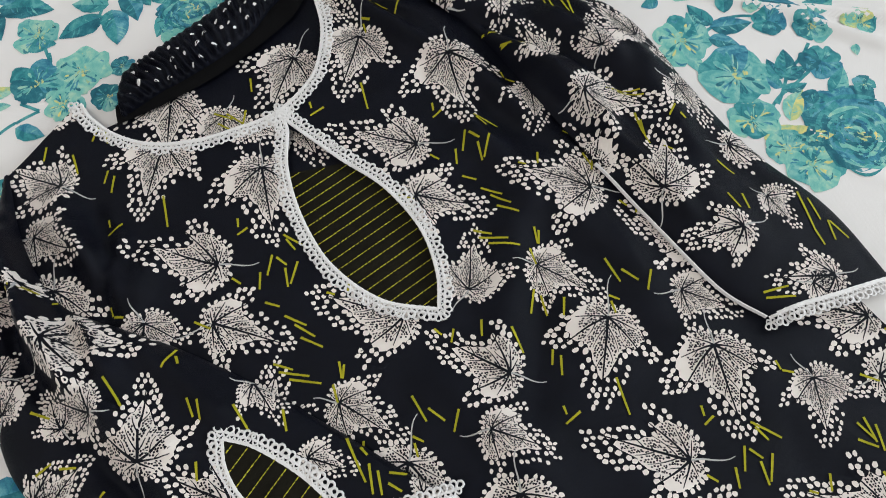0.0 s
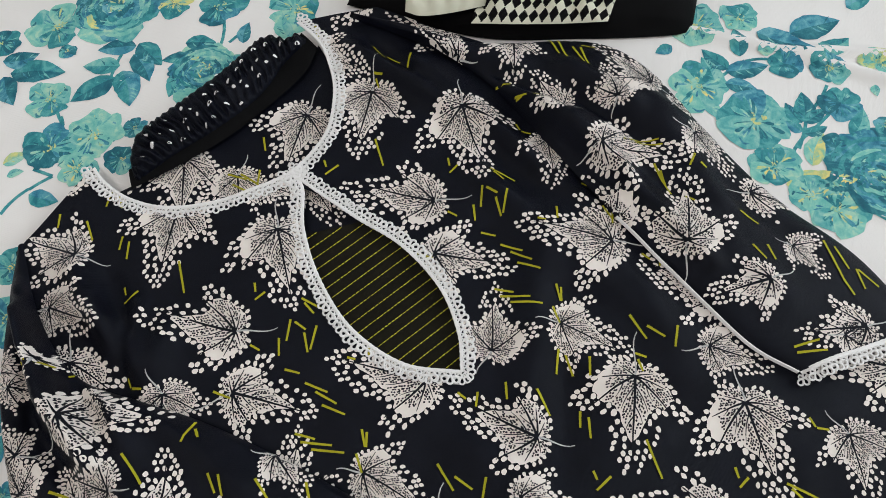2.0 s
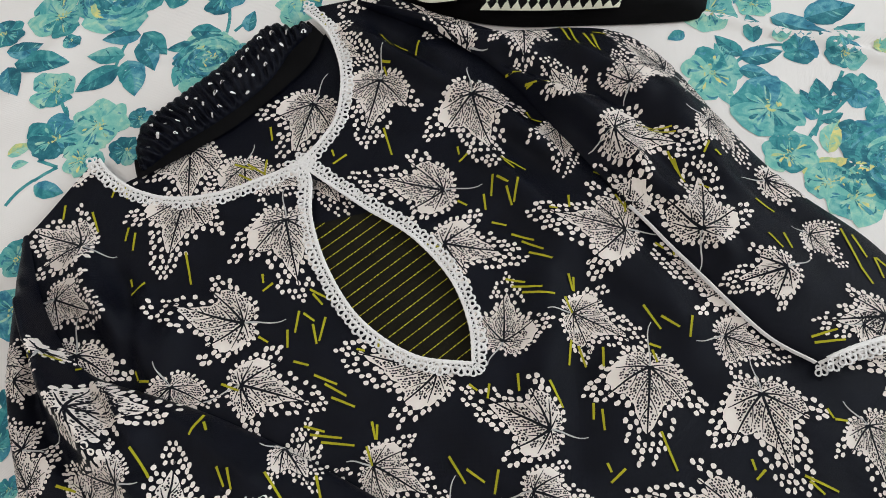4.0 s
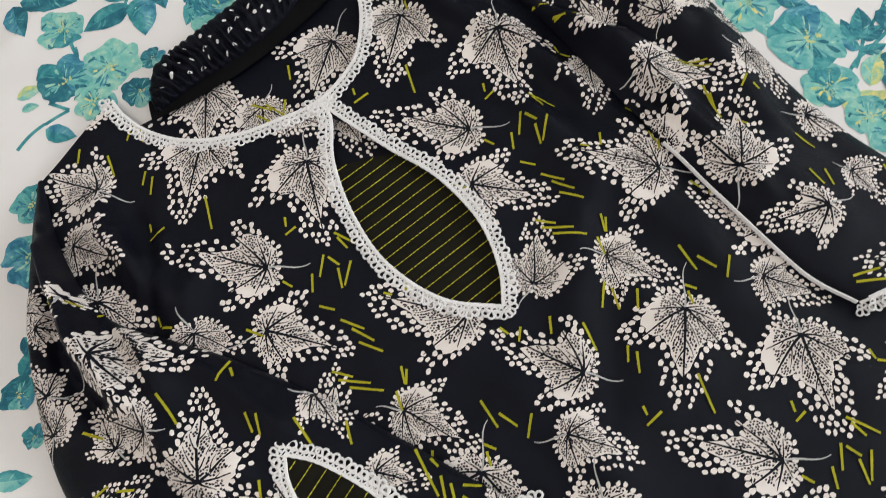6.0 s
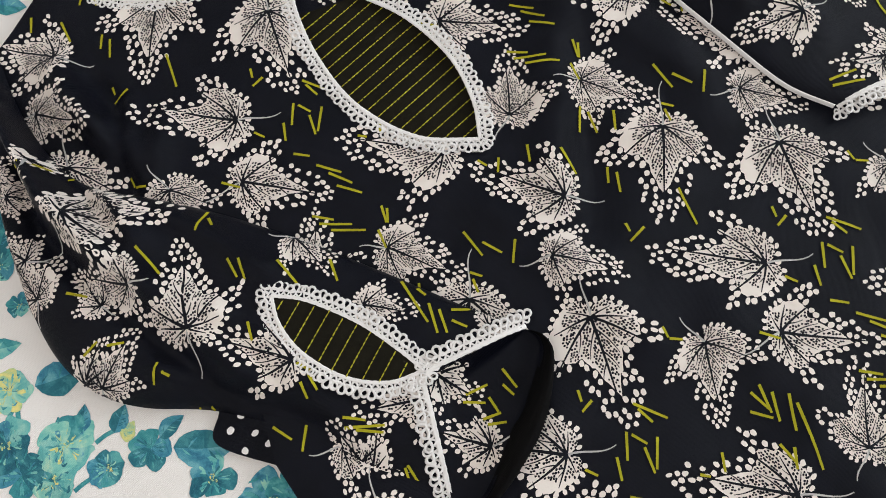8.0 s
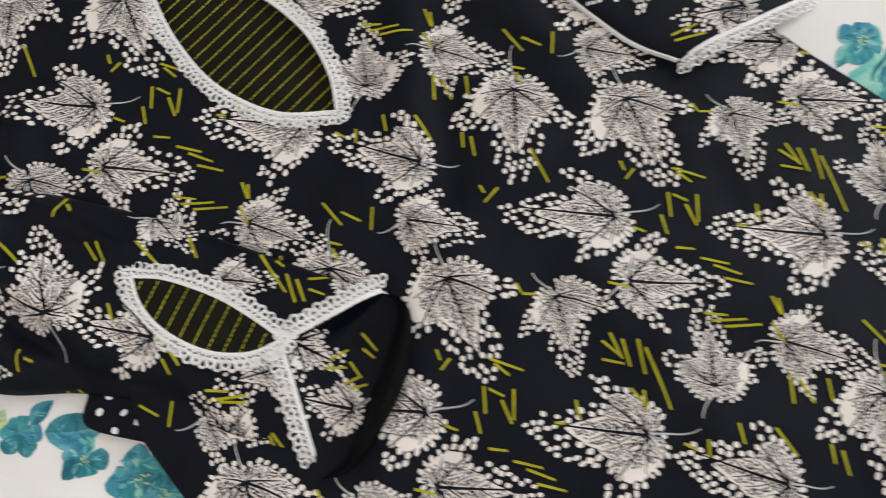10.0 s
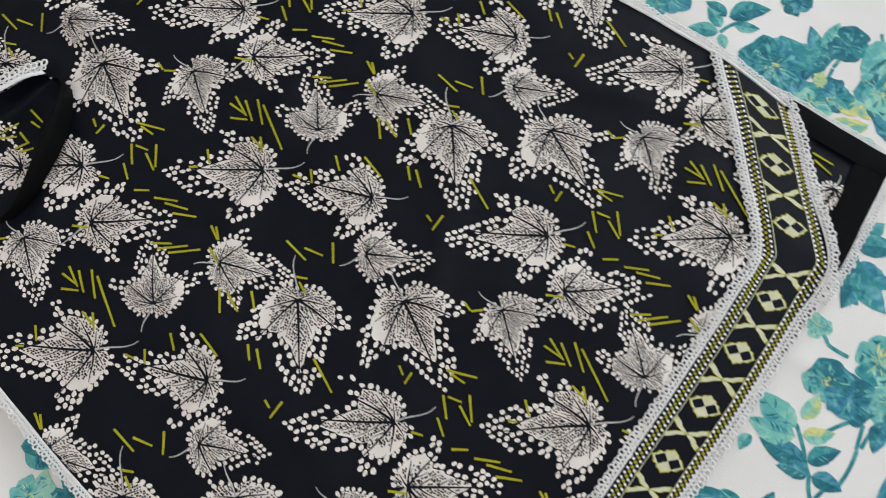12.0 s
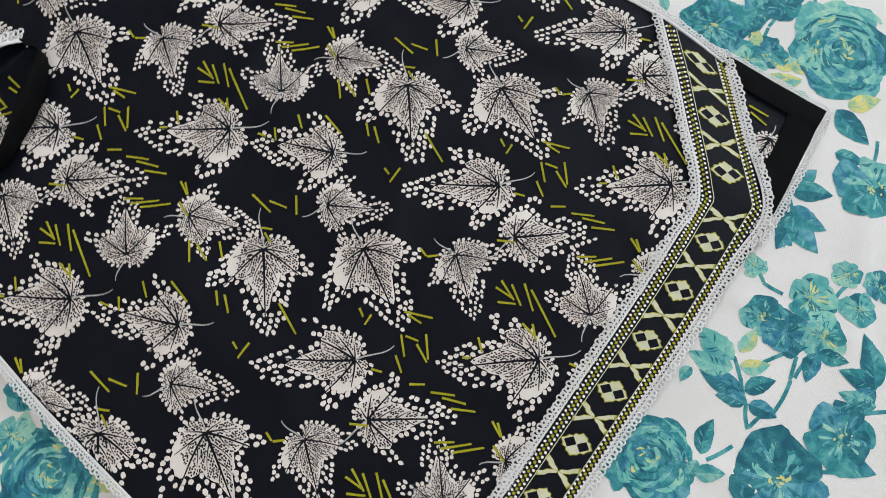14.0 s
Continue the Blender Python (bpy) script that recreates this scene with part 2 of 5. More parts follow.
def leaf_print(kind, x, y, tree, parent, turn=0.0, size=1.0):
    """One printed leaf: a heart-based, three-lobed stippled blade, a fringe of loose pebbles, curved dark veins and a thin stem."""
    pr = Print(tree)
    spec = [(radians(a + turn), r * size) for a, r in LEAF[kind]]
    lobes, (sa, sl) = spec[:3], spec[3]
    main, big = lobes[0]
    small = LEAF[kind][0][1] < 0.057
    wings = {}
    for a, ln in lobes[1:]:
        d = turned(a, main)
        sign = 1 if d > 0 else -1
        wings[sign] = (abs(d), ln, abs(turned(sa, main)) if turned(sa, main) * sign > 0 else 2 * math.pi - abs(turned(sa, main)))
    f0 = random.uniform(0, 6.28)

    def along(th):
        """Where a direction lies on its half of the leaf (0 to 2), and that half's sign."""
        d = turned(th, main)
        sign = 1 if d >= 0 else -1
        side, _, stem = wings[sign]
        d = abs(d)
        return (d / side if d < side else 1 + min(1.0, (d - side) / (stem - side))), sign

    def reach(th, table):
        p, sign = along(th)
        ln = wings[sign][1]
        return float(np.interp(p, [q[0] for q in table], [q[1] * (ln if q[2] else big) for q in table]))

    def inner(th):
        return reach(th, BLADE) * (1 + 0.030 * math.sin(19 * th + f0) + 0.022 * math.sin(37 * th + 2 * f0))

    def outer(th):
        return reach(th, FRINGE)

    def at(th, r):
        return (x + r * math.cos(th), y + r * math.sin(th))
    n = 110
    turns = [2 * math.pi * k / n for k in range(n)]
    radii = [inner(th) for th in turns]
    pr.net([[at(th, r * q) for th, r in zip(turns, radii)] for q in (0.02, 0.14, 0.27, 0.40, 0.52, 0.64, 0.76, 0.88, 1.0)], 0, 0.00045)
    pitch = (0.0037 if small else 0.0047) * min(1.0, 0.35 + 0.65 * big / (0.050 if small else 0.068))
    rim = np.array([at(th, r) for th, r in zip(turns, radii)])
    flow = np.roll(rim, -1, 0) - np.roll(rim, 1, 0)
    flow /= np.linalg.norm(flow, axis=1)[:, None] + 1e-9
    kept, since = np.empty((0, 2)), 1.0
    for k in range(n):
        since += float(np.linalg.norm(rim[k] - rim[k - 1]))
        if since < pitch * 0.90 or abs(turned(turns[k], sa)) < 0.30:
            continue
        c = rim[k] + np.array([flow[k, 1], -flow[k, 0]]) * pitch * (0.52 if along(turns[k])[0] < 1.15 else 0.36)
        if len(kept) and ((kept - c) ** 2).sum(1).min() < (0.8 * pitch) ** 2:
            continue
        kept, since = np.vstack([kept, c]), 0.0
    m = int(big / pitch) + 2
    for i in range(-m, m + 1):
        for j in range(-m, m + 1):
            u = (i + 0.5 * (j % 2)) * pitch + random.uniform(-1, 1) * pitch * 0.16
            v = j * pitch * 0.87 + random.uniform(-1, 1) * pitch * 0.16
            th, r = math.atan2(v, u), math.hypot(u, v)
            if not inner(th) < r < outer(th):
                continue
            c = np.array([x + u, y + v])
            if ((rim - c) ** 2).sum(1).min() > (0.60 * pitch) ** 2 and ((kept - c) ** 2).sum(1).min() > (0.84 * pitch) ** 2:
                kept = np.vstack([kept, c])
    for px, py in kept:
        r, th = math.hypot(px - x, py - y), math.atan2(py - y, px - x)
        p = along(th)[0]
        k = pitch * (0.50 - 0.13 * min(1, r / big)) * (1.0 if p < 1.2 else 0.80)
        pr.blob(px, py, k * random.uniform(0.92, 1.22), k * random.uniform(0.70, 0.96), th + random.uniform(-0.4, 0.4), 0, 0.00052, 8, 0.13)
    # veins: each a smooth bow from the stem's foot
    veins = []

    def vein(a, ln, w, bow, twigs=()):
        pts = []
        for q in np.linspace(0, 1, 9):
            b = bow * ln * math.sin(math.pi * 0.5 * q) * q
            pts.append((ln * q * math.cos(a) - b * math.sin(a), ln * q * math.sin(a) + b * math.cos(a)))
        for k, (p, q) in enumerate(zip(pts, pts[1:])):
            veins.append((*p, *q, w * (1 - 0.085 * k), w * (1 - 0.085 * (k + 1))))
        for at_, side, share in twigs:
            k = int(at_ * 8)
            b = math.atan2(pts[k + 1][1] - pts[k][1], pts[k + 1][0] - pts[k][0]) + side * 0.62
            px, py = pts[k]
            for h in range(4):
                st = ln * share / 4
                qx, qy = px + st * math.cos(b), py + st * math.sin(b)
                veins.append((px, py, qx, qy, w * 0.50 * (1 - 0.17 * h), w * 0.50 * (0.83 - 0.17 * h)))
                px, py, b = qx, qy, b - side * 0.10
    wide = 0.0016 if small else 0.0021
    vein(main, big * 0.80, wide, random.uniform(-0.08, 0.08), ((0.13, 1, 0.36), (0.13, -1, 0.34), (0.38, 1, 0.24), (0.50, -1, 0.20)))
    for sign, (side, ln, stem) in wings.items():
        vein(main + sign * side, ln * 0.80, wide * 0.9, -0.16 * sign, ((0.25, -sign, 0.32),))
        back = side + (stem - side) * 0.24
        vein(main + sign * back, ln * 0.46, wide * 0.75, -0.18 * sign, ((0.5, -sign, 0.25),))
        back = side + (stem - side) * 0.54
        vein(main + sign * back, ln * 0.27, wide * 0.6, -0.22 * sign)
    for x0, y0, x1, y1, w0, w1 in veins:
        pr.bar(x + x0, y + y0, x + x1, y + y1, w0, w1, 1, 0.00068, 1)
    v0 = np.array([v[:2] for v in veins])
    v1 = np.array([v[2:4] for v in veins]) - v0
    vl = (v1 ** 2).sum(1)
    dp = 0.00150 if small else 0.00188
    clear = (0.00088 if small else 0.00115) ** 2
    m = int(big * 0.8 / dp) + 1
    bright = 1 if turned(lobes[1][0], main) > 0 else -1
    for i in range(-m, m + 1):
        for j in range(-m, m + 1):
            u = (i + 0.5 * (j % 2)) * dp + random.uniform(-1, 1) * dp * 0.24
            v = j * dp * 0.87 + random.uniform(-1, 1) * dp * 0.24
            th, r = math.atan2(v, u), math.hypot(u, v)
            ri = inner(th)
            if not 0.003 < r < ri * 0.96:
                continue
            p, sign = along(th)
            if sign == bright and 0.82 < p < 1.40 and r > ri * (0.70 + 2.2 * (p - 1.10) ** 2):
                continue
            if p < 0.5 and r > ri * 0.90 and random.random() < 0.5:
                continue
            w = np.array([u, v]) - v0
            t = ((w * v1).sum(1) / vl).clip(0, 1)
            if ((w - v1 * t[:, None]) ** 2).sum(1).min() < clear:
                continue
            k = dp * 0.43 * (1.08 - 0.20 * r / ri)
            pr.blob(x + u, y + v, k * random.uniform(0.95, 1.25), k * random.uniform(0.78, 1.0), th, 1, 0.00064, 6, 0.12)
    sl *= 1.25
    bend = sl * 0.28 * (1 if kind in "ABCHM" else -1)
    last = None
    for q in np.linspace(0, 1, 9):
        px, py = sl * q, bend * math.sin(2.4 * q) * q
        p = (x + px * math.cos(sa) - py * math.sin(sa), y + px * math.sin(sa) + py * math.cos(sa))
        if last:
            w = 0.0014 * (1 - 0.55 * q)
            pr.bar(*last, *p, w * 1.05, w, 2, 0.00056, 1)
        last = p
    return pr.done("leaf_print", [CREAM, INK, STEM], parent)


def stick_print(rows, tree, parent):
    pr = Print(tree)
    for x, y, a, ln in rows:
        dx, dy = math.cos(radians(a)) * ln, math.sin(radians(a)) * ln
        pr.bar(x, y, x + dx, y + dy, 0.0017, 0.0014, 0, 0.0007, 4)
    ob = pr.done("dash_print", [OLIVE], parent)
    if ob:
        tagged(ob, kind="stuff")
    return ob


def lace_edge(name, pts, tree, parent, side=1, tape=0.0024, loop=0.0085, lift=0.0010):
    """Cotton lace along a line: a corded tape, and fans of three thread loops standing off to one side of it."""
    n = max(3, int(length(curve(pts, 60)) / (loop * 0.80)))
    fine = curve(pts, n * 4)

    def top(p):
        if len(p) == 3:
            return p[2]
        hit = tree.ray_cast(Vector((p[0], p[1], 0.5)), Vector((0, 0, -1)))[0]
        if hit is None:
            hit = tree.find_nearest(Vector((p[0], p[1], 0.01)))[0]
        return hit.z + lift
    zs = [top(p) for p in fine]
    for k in range(4):
        zs = [zs[0]] + [(a + 2 * b + d) / 4 for a, b, d in zip(zs, zs[1:], zs[2:])] + [zs[-1]]
    tang = np.gradient(fine[:, :2], axis=0)
    tang /= np.linalg.norm(tang, axis=1)[:, None] + 1e-9
    nor = np.stack([-tang[:, 1], tang[:, 0]], 1) * side
    prof = [(-0.5, -0.0008), (-0.42, 0.20 * tape), (-0.1, 0.10 * tape), (0.1, 0.10 * tape), (0.42, 0.20 * tape), (0.5, -0.0008)]
    verts = []
    for i, (p, zz, nn) in enumerate(zip(fine, zs, nor)):
        wide = tape * (1 + 0.12 * math.sin(2.4 * i))
        for u, h in prof:
            verts.append((p[0] + nn[0] * u * wide, p[1] + nn[1] * u * wide, zz + h + 0.00012 * math.sin(3.1 * i)))
    body = mesh_ob(name, verts, grid_faces(len(fine) - 1, len(prof) - 1), [LACE], parent, "white cotton lace with looped edge")
    for i in range(0, len(fine), 4):
        p, zz, nn = fine[i], zs[i], nor[i]
        a = math.atan2(nn[1], nn[0]) + random.uniform(-0.15, 0.15)
        ob = new("lace_fan", FAN)
        q = random.uniform(0.92, 1.08)
        ob.parent = body
        ob.matrix_basis = Matrix.LocRotScale((p[0] + nn[0] * tape * 0.3, p[1] + nn[1] * tape * 0.3, zz + random.uniform(-0.0002, 0.0003)),
                                             Euler((random.uniform(-.12, .12), random.uniform(-.06, .12), a)), (q * loop, q * loop, loop))
    return body


def fan_mesh():
    """Three teardrop rings of thick thread in a fan over a netted foot, one unit deep."""
    verts, faces = [], []

    def ring(cx, cy, a, ln, wd, thick, n=11, k=4):
        base = len(verts)
        for i in range(n):
            th = 2 * math.pi * i / n
            u, v = ln * (0.5 - 0.5 * math.cos(th)), wd * 0.5 * math.sin(th) * (0.6 + 0.7 * (0.5 - 0.5 * math.cos(th)))
            for j in range(k):
                ph = 2 * math.pi * j / k + 0.4
                uu, vv = u - thick * math.cos(ph) * math.cos(th), v + thick * math.cos(ph) * math.sin(th)
                verts.append((cx + uu * math.cos(a) - vv * math.sin(a), cy + uu * math.sin(a) + vv * math.cos(a), thick * 0.9 * math.sin(ph)))
        for i in range(n):
            for j in range(k):
                faces.append((base + i * k + j, base + i * k + (j + 1) % k, base + (i + 1) % n * k + (j + 1) % k, base + (i + 1) % n * k + j))
    ring(0.02, 0.20, 0.0, 0.36, 0.36, 0.075)
    ring(0.02, -0.20, 0.0, 0.36, 0.36, 0.075)
    for a in (-0.95, 0.0, 0.95):
        ring(0.34, 0.14 * a, a, 0.58, 0.42, 0.092)
    me = bpy.data.meshes.new("lace_fan")
    me.from_pydata(verts, [], faces)
    me.materials.append(LACE)
    me.polygons.foreach_set("use_smooth", [True] * len(faces))
    me.update()
    return me


FAN = fan_mesh()

# ---- the room, closed round the bed ----
FLOOR_Z, TOP_Z, X0, X1, Y0, Y1 = -0.55, 2.15, -1.6, 2.2, -1.9, 2.3


def box(name, x0, x1, y0, y1, z0, z1, mat, parent=None, bevel=0.0):
    bm = bmesh.new()
    bmesh.ops.create_cube(bm, size=1)
    bmesh.ops.transform(bm, matrix=Matrix.LocRotScale(((x0 + x1) / 2, (y0 + y1) / 2, (z0 + z1) / 2), None, (x1 - x0, y1 - y0, z1 - z0)), verts=bm.verts)
    if bevel:
        bmesh.ops.bevel(bm, geom=bm.edges[:], offset=bevel, segments=3, affect="EDGES", profile=0.5)
    me = bpy.data.meshes.new(name)
    bm.to_mesh(me)
    bm.free()
    me.materials.append(mat)
    ob = new(name, me)
    if parent:
        ob.parent = parent
    return ob


for nm, b in (("floor", (X0, X1, Y0, Y1, FLOOR_Z - 0.1, FLOOR_Z)), ("ceiling", (X0, X1, Y0, Y1, TOP_Z, TOP_Z + 0.1)),
              ("wall_west", (X0 - 0.1, X0, Y0, Y1, FLOOR_Z, TOP_Z)), ("wall_east", (X1, X1 + 0.1, Y0, Y1, FLOOR_Z, TOP_Z)),
              ("wall_south", (X0, X1, Y0 - 0.1, Y0, FLOOR_Z, TOP_Z))):
    tagged(box(nm, *b, FLOOR if nm == "floor" else PAINT), kind="structure")
WX0, WX1, WZ0, WZ1 = 0.10, 1.80, 0.65, 1.95
north = tagged(new("wall_north"), kind="structure")
for b in ((X0, WX0, FLOOR_Z, TOP_Z), (WX1, X1, FLOOR_Z, TOP_Z), (WX0, WX1, FLOOR_Z, WZ0), (WX0, WX1, WZ1, TOP_Z)):
    box("wall_piece", b[0], b[1], Y1, Y1 + 0.1, b[2], b[3], PAINT, north)
window = tagged(new("window_1"), kind="structure")
for b in ((WX0, WX0 + 0.05, WZ0, WZ1), (WX1 - 0.05, WX1, WZ0, WZ1), (WX0 + 0.05, WX1 - 0.05, WZ0, WZ0 + 0.05), (WX0 + 0.05, WX1 - 0.05, WZ1 - 0.05, WZ1)):
    box("window_frame", b[0] + 0.001, b[1] - 0.001, Y1 + 0.045, Y1 + 0.095, b[2] + 0.001, b[3] - 0.001, LACE, window, 0.004)
# unseen housing, made up to go with the overhead fill
fill_panel = tagged(new("fill_panel"), "square white panel added for the unseen overhead fill lamp", "ceiling light")
box("frame", -0.29, 0.69, -1.39, -0.41, 2.10, TOP_Z - 0.001, LACE, fill_panel, 0.01)

# ---- the bed and its printed sheet ----
bed = tagged(new("bed"), "low bed with a thick mattress under the printed sheet", "bed")
box("mattress", -0.78, 1.28, -0.93, 1.03, -0.28, -0.012, SHEET, bed, 0.03)
box("bed_base", -0.80, 1.30, -0.95, 1.05, FLOOR_Z, -0.28, FLOOR, bed, 0.01)


def sheet_z(x, y):
    z = 0.0026 * wob(x, y, 5, 1) + 0.0014 * wob(x, y, 13, 2) + 0.0022 * (0.4 - abs(wob(x + .5 * y, y - .2 * x, 6, 3)))
    z += fold(x, y, 0.00, 0.375, 0.12, 0.50, 0.005, 0.008) + fold(x, y, 0.10, 0.30, 0.16, 0.36, 0.008, 0.004)
    z += fold(x, y, -0.33, -0.22, -0.42, -0.02, 0.012, 0.003) + fold(x, y, -0.10, -0.36, 0.10, -0.33, 0.012, 0.004)
    z += fold(x, y, 0.74, 0.25, 0.82, 0.08, 0.010, 0.003)
    # a pressed crease, higher on one side, and slack ripples
    z += fold(x, y, -.085, .312, .02, .386, .005, .0055) + fold(x, y, .01, .378, .10, .432, .005, .0060)
    z += fold(x, y, -.36, -.16, -.25, .02, .009, .0028) + fold(x, y, -.42, -.10, -.33, .03, .008, .0022) + fold(x, y, .70, .10, .80, .13, .007, .0020)
    z += fold(x, y, .72, -.02, .82, .005, .008, .0024) + fold(x, y, .05, -.36, .14, -.27, .008, .0024) + fold(x, y, .12, .30, .24, .36, .008, .0024)
    edge = max(-0.77 - x, x - 1.27, -0.92 - y, y - 1.02, 0)
    return z - 0.0015 - edge * 4


def build_sheet():
    nu, nv = 400, 380
    xs, ys = np.linspace(-0.81, 1.31, nu + 1), np.linspace(-0.96, 1.06, nv + 1)
    verts = [(x, y, sheet_z(x, y)) for x in xs for y in ys]
    return mesh_ob("bed_sheet", verts, grid_faces(nu, nv), [SHEET])


sheet = tagged(build_sheet(), "white cotton bedsheet printed with turquoise watercolour flowers", "bedsheet")
sheet_tree = tree_of(sheet)
WASHES = [T_DARK, T_MID, T_LIGHT, T_YELLOW, T_BLUE, T_PALE]


def petal(pr, x, y, a, ln, w, slot, lift, ragged=0.05, blunt=0.75):
    """A brushed petal or stroke from x, y outwards: rounded, with a slightly wavering rim."""
    pts, n = [], 22
    f = random.uniform(0, 6.28)
    for k in range(n):
        th = 2 * math.pi * k / n
        u = ln * (0.5 - 0.5 * math.cos(th))
        v = w * 0.5 * math.sin(th) * (0.5 + blunt * (u / ln))
        q = 1 + ragged * (0.7 * math.sin(3 * th + f) + 0.5 * math.sin(5 * th + 2 * f) + random.uniform(-0.25, 0.25))
        pts.append((x + (u * math.cos(a) - v * math.sin(a)) * q, y + (u * math.sin(a) + v * math.cos(a)) * q))
    if ln < 0.008:
        pr.poly(pts[::2], slot, lift)
        return
    cx, cy = x + 0.55 * ln * math.cos(a), y + 0.55 * ln * math.sin(a)
    pr.net([[(cx + (px - cx) * q, cy + (py - cy) * q) for px, py in pts] for q in (0.02, 0.36, 0.70, 1.0)], slot, lift)


def sweep(pr, x, y, r, a0, a1, w, slot, lift):
    """A curved brush stroke about x, y, thick in its middle and pointed at both ends."""
    m = 7
    line = []
    for k in range(m + 1):
        t = k / m
        a, h = a0 + (a1 - a0) * t, 0.5 * w * math.sin(math.pi * (0.06 + 0.88 * t)) ** 0.8
        q = r * (1 + 0.05 * math.sin(5 * t + a0))
        line.append(((x + (q - h) * math.cos(a), y + (q - h) * math.sin(a)), (x + (q + h) * math.cos(a), y + (q + h) * math.sin(a))))
    for (p0, p1), (q0, q1) in zip(line, line[1:]):
        pr.poly([p0, q0, q1, p1], slot, lift)


# petal colours of a flower by its tone: teal, pale green, dark, yellow
TONES = (((1, 0, 2, 4), (0, 2, 5, 4, 1)), ((2, 5, 1, 5), (1, 2, 3, 5, 4)), ((0, 4, 0, 1), (1, 4, 2, 0)), ((3, 5, 1, 2), (3, 2, 5, 3)))


def flower_print(x, y, r, tone):
    pr = Print(sheet_tree)
    a0, lift = random.uniform(0, 6.28), 0.00028
    n = random.choice((5, 5, 6))
    base, brush = TONES[tone]
    for k in range(n):
        a = a0 + 6.283 * k / n + random.uniform(-0.22, 0.22)
        ln, w = r * random.uniform(0.80, 1.16), r * random.uniform(0.78, 1.02)
        petal(pr, x, y, a, ln, w, base[(k + random.choice((0, 0, 1))) % 4], lift, 0.08, 1.1)
        lift += 0.00001
        for q in range(9):
            b = a + random.uniform(-0.42, 0.42)
            d = ln * random.uniform(0.12, 0.45)
            petal(pr, x + d * math.cos(b), y + d * math.sin(b), b + random.uniform(-0.2, 0.2), ln * random.uniform(0.22, 0.48), w * random.uniform(0.05, 0.17),
                  random.choice(brush), lift, 0.05)
            lift += 0.000004
        # a darker overlapped rim
        sweep(pr, x, y, ln * random.uniform(0.62, 0.86), a + 0.15, a + random.uniform(0.45, 0.62), r * random.uniform(0.06, 0.14), random.choice((0, 4, 1)), lift)
        lift += 0.000004
    if tone != 2:
        for k in range(11):
            b, d = random.uniform(0, 6.28), r * random.uniform(0.04, 0.26)
            pr.blob(x + d * math.cos(b), y + d * math.sin(b), r * random.uniform(0.04, 0.085), r * random.uniform(0.02, 0.04), b + 1.2, 3, lift + 0.00001, 7, 0.25)
    for k in range(5):
        b = random.uniform(0, 6.28)
        petal(pr, x + 0.1 * r * math.cos(b), y + 0.1 * r * math.sin(b), b, r * random.uniform(0.14, 0.26), r * 0.04, 0, lift + 0.000016, 0.05)
    return pr.done("flower_print", WASHES, sheet, smooth=True)


def rose_print(x, y, r):
    """A full rose: ruffled outer petals, then ring on ring of curved strokes about a yellow heart."""
    pr = Print(sheet_tree)
    lift = 0.00028
    a0 = random.uniform(0, 6.28)
    for k in range(9):
        a = a0 + 6.283 * k / 9 + random.uniform(-0.2, 0.2)
        petal(pr, x + 0.15 * r * math.cos(a), y + 0.15 * r * math.sin(a), a, r * random.uniform(0.70, 1.02), r * random.uniform(0.62, 0.9), (1, 0, 2, 4, 5)[(k * 2 + random.choice((0, 1))) % 5], lift, 0.10, 1.0)
        lift += 0.00001
    petal(pr, x - 0.3 * r, y, 0.0, 0.6 * r, 0.55 * r, 1, lift, 0.05, 0.2)
    lift += 0.00001
    for ring, q in enumerate((0.88, 0.76, 0.66, 0.56, 0.46, 0.36, 0.27, 0.18)):
        a = random.uniform(0, 6.28)
        end = a + 6.283
        while a < end:
            step = random.uniform(0.5, 1.2) * (1 + 0.12 * ring)
            for m in range(2):
                sweep(pr, x + random.uniform(-.13, .13) * r, y + random.uniform(-.13, .13) * r, r * q * random.uniform(0.80, 1.02), a + random.uniform(-0.2, 0.25), a + step * random.uniform(0.6, 1.0), r * random.uniform(0.04, 0.16),
                      random.choice((0, 1, 2, 4, 5, 0, 1, 4)), lift)
                lift += 0.000002
            a += step * 0.85
    for k in range(10):
        b, d = random.uniform(0, 6.28), r * random.uniform(0.02, 0.24)
        petal(pr, x + d * math.cos(b), y + d * math.sin(b), b + 1.3, r * random.uniform(0.08, 0.2), r * 0.045, random.choice((3, 3, 5)), lift + 0.00001, 0.08)
    b = random.uniform(0, 6.28)
    for k in range(4):
        sweep(pr, x, y, r * random.uniform(0.35, 0.8), b, b + random.uniform(0.3, 0.6), r * 0.09, random.choice((3, 5)), lift + 0.00001)
    return pr.done("rose_print", WASHES, sheet, smooth=True)


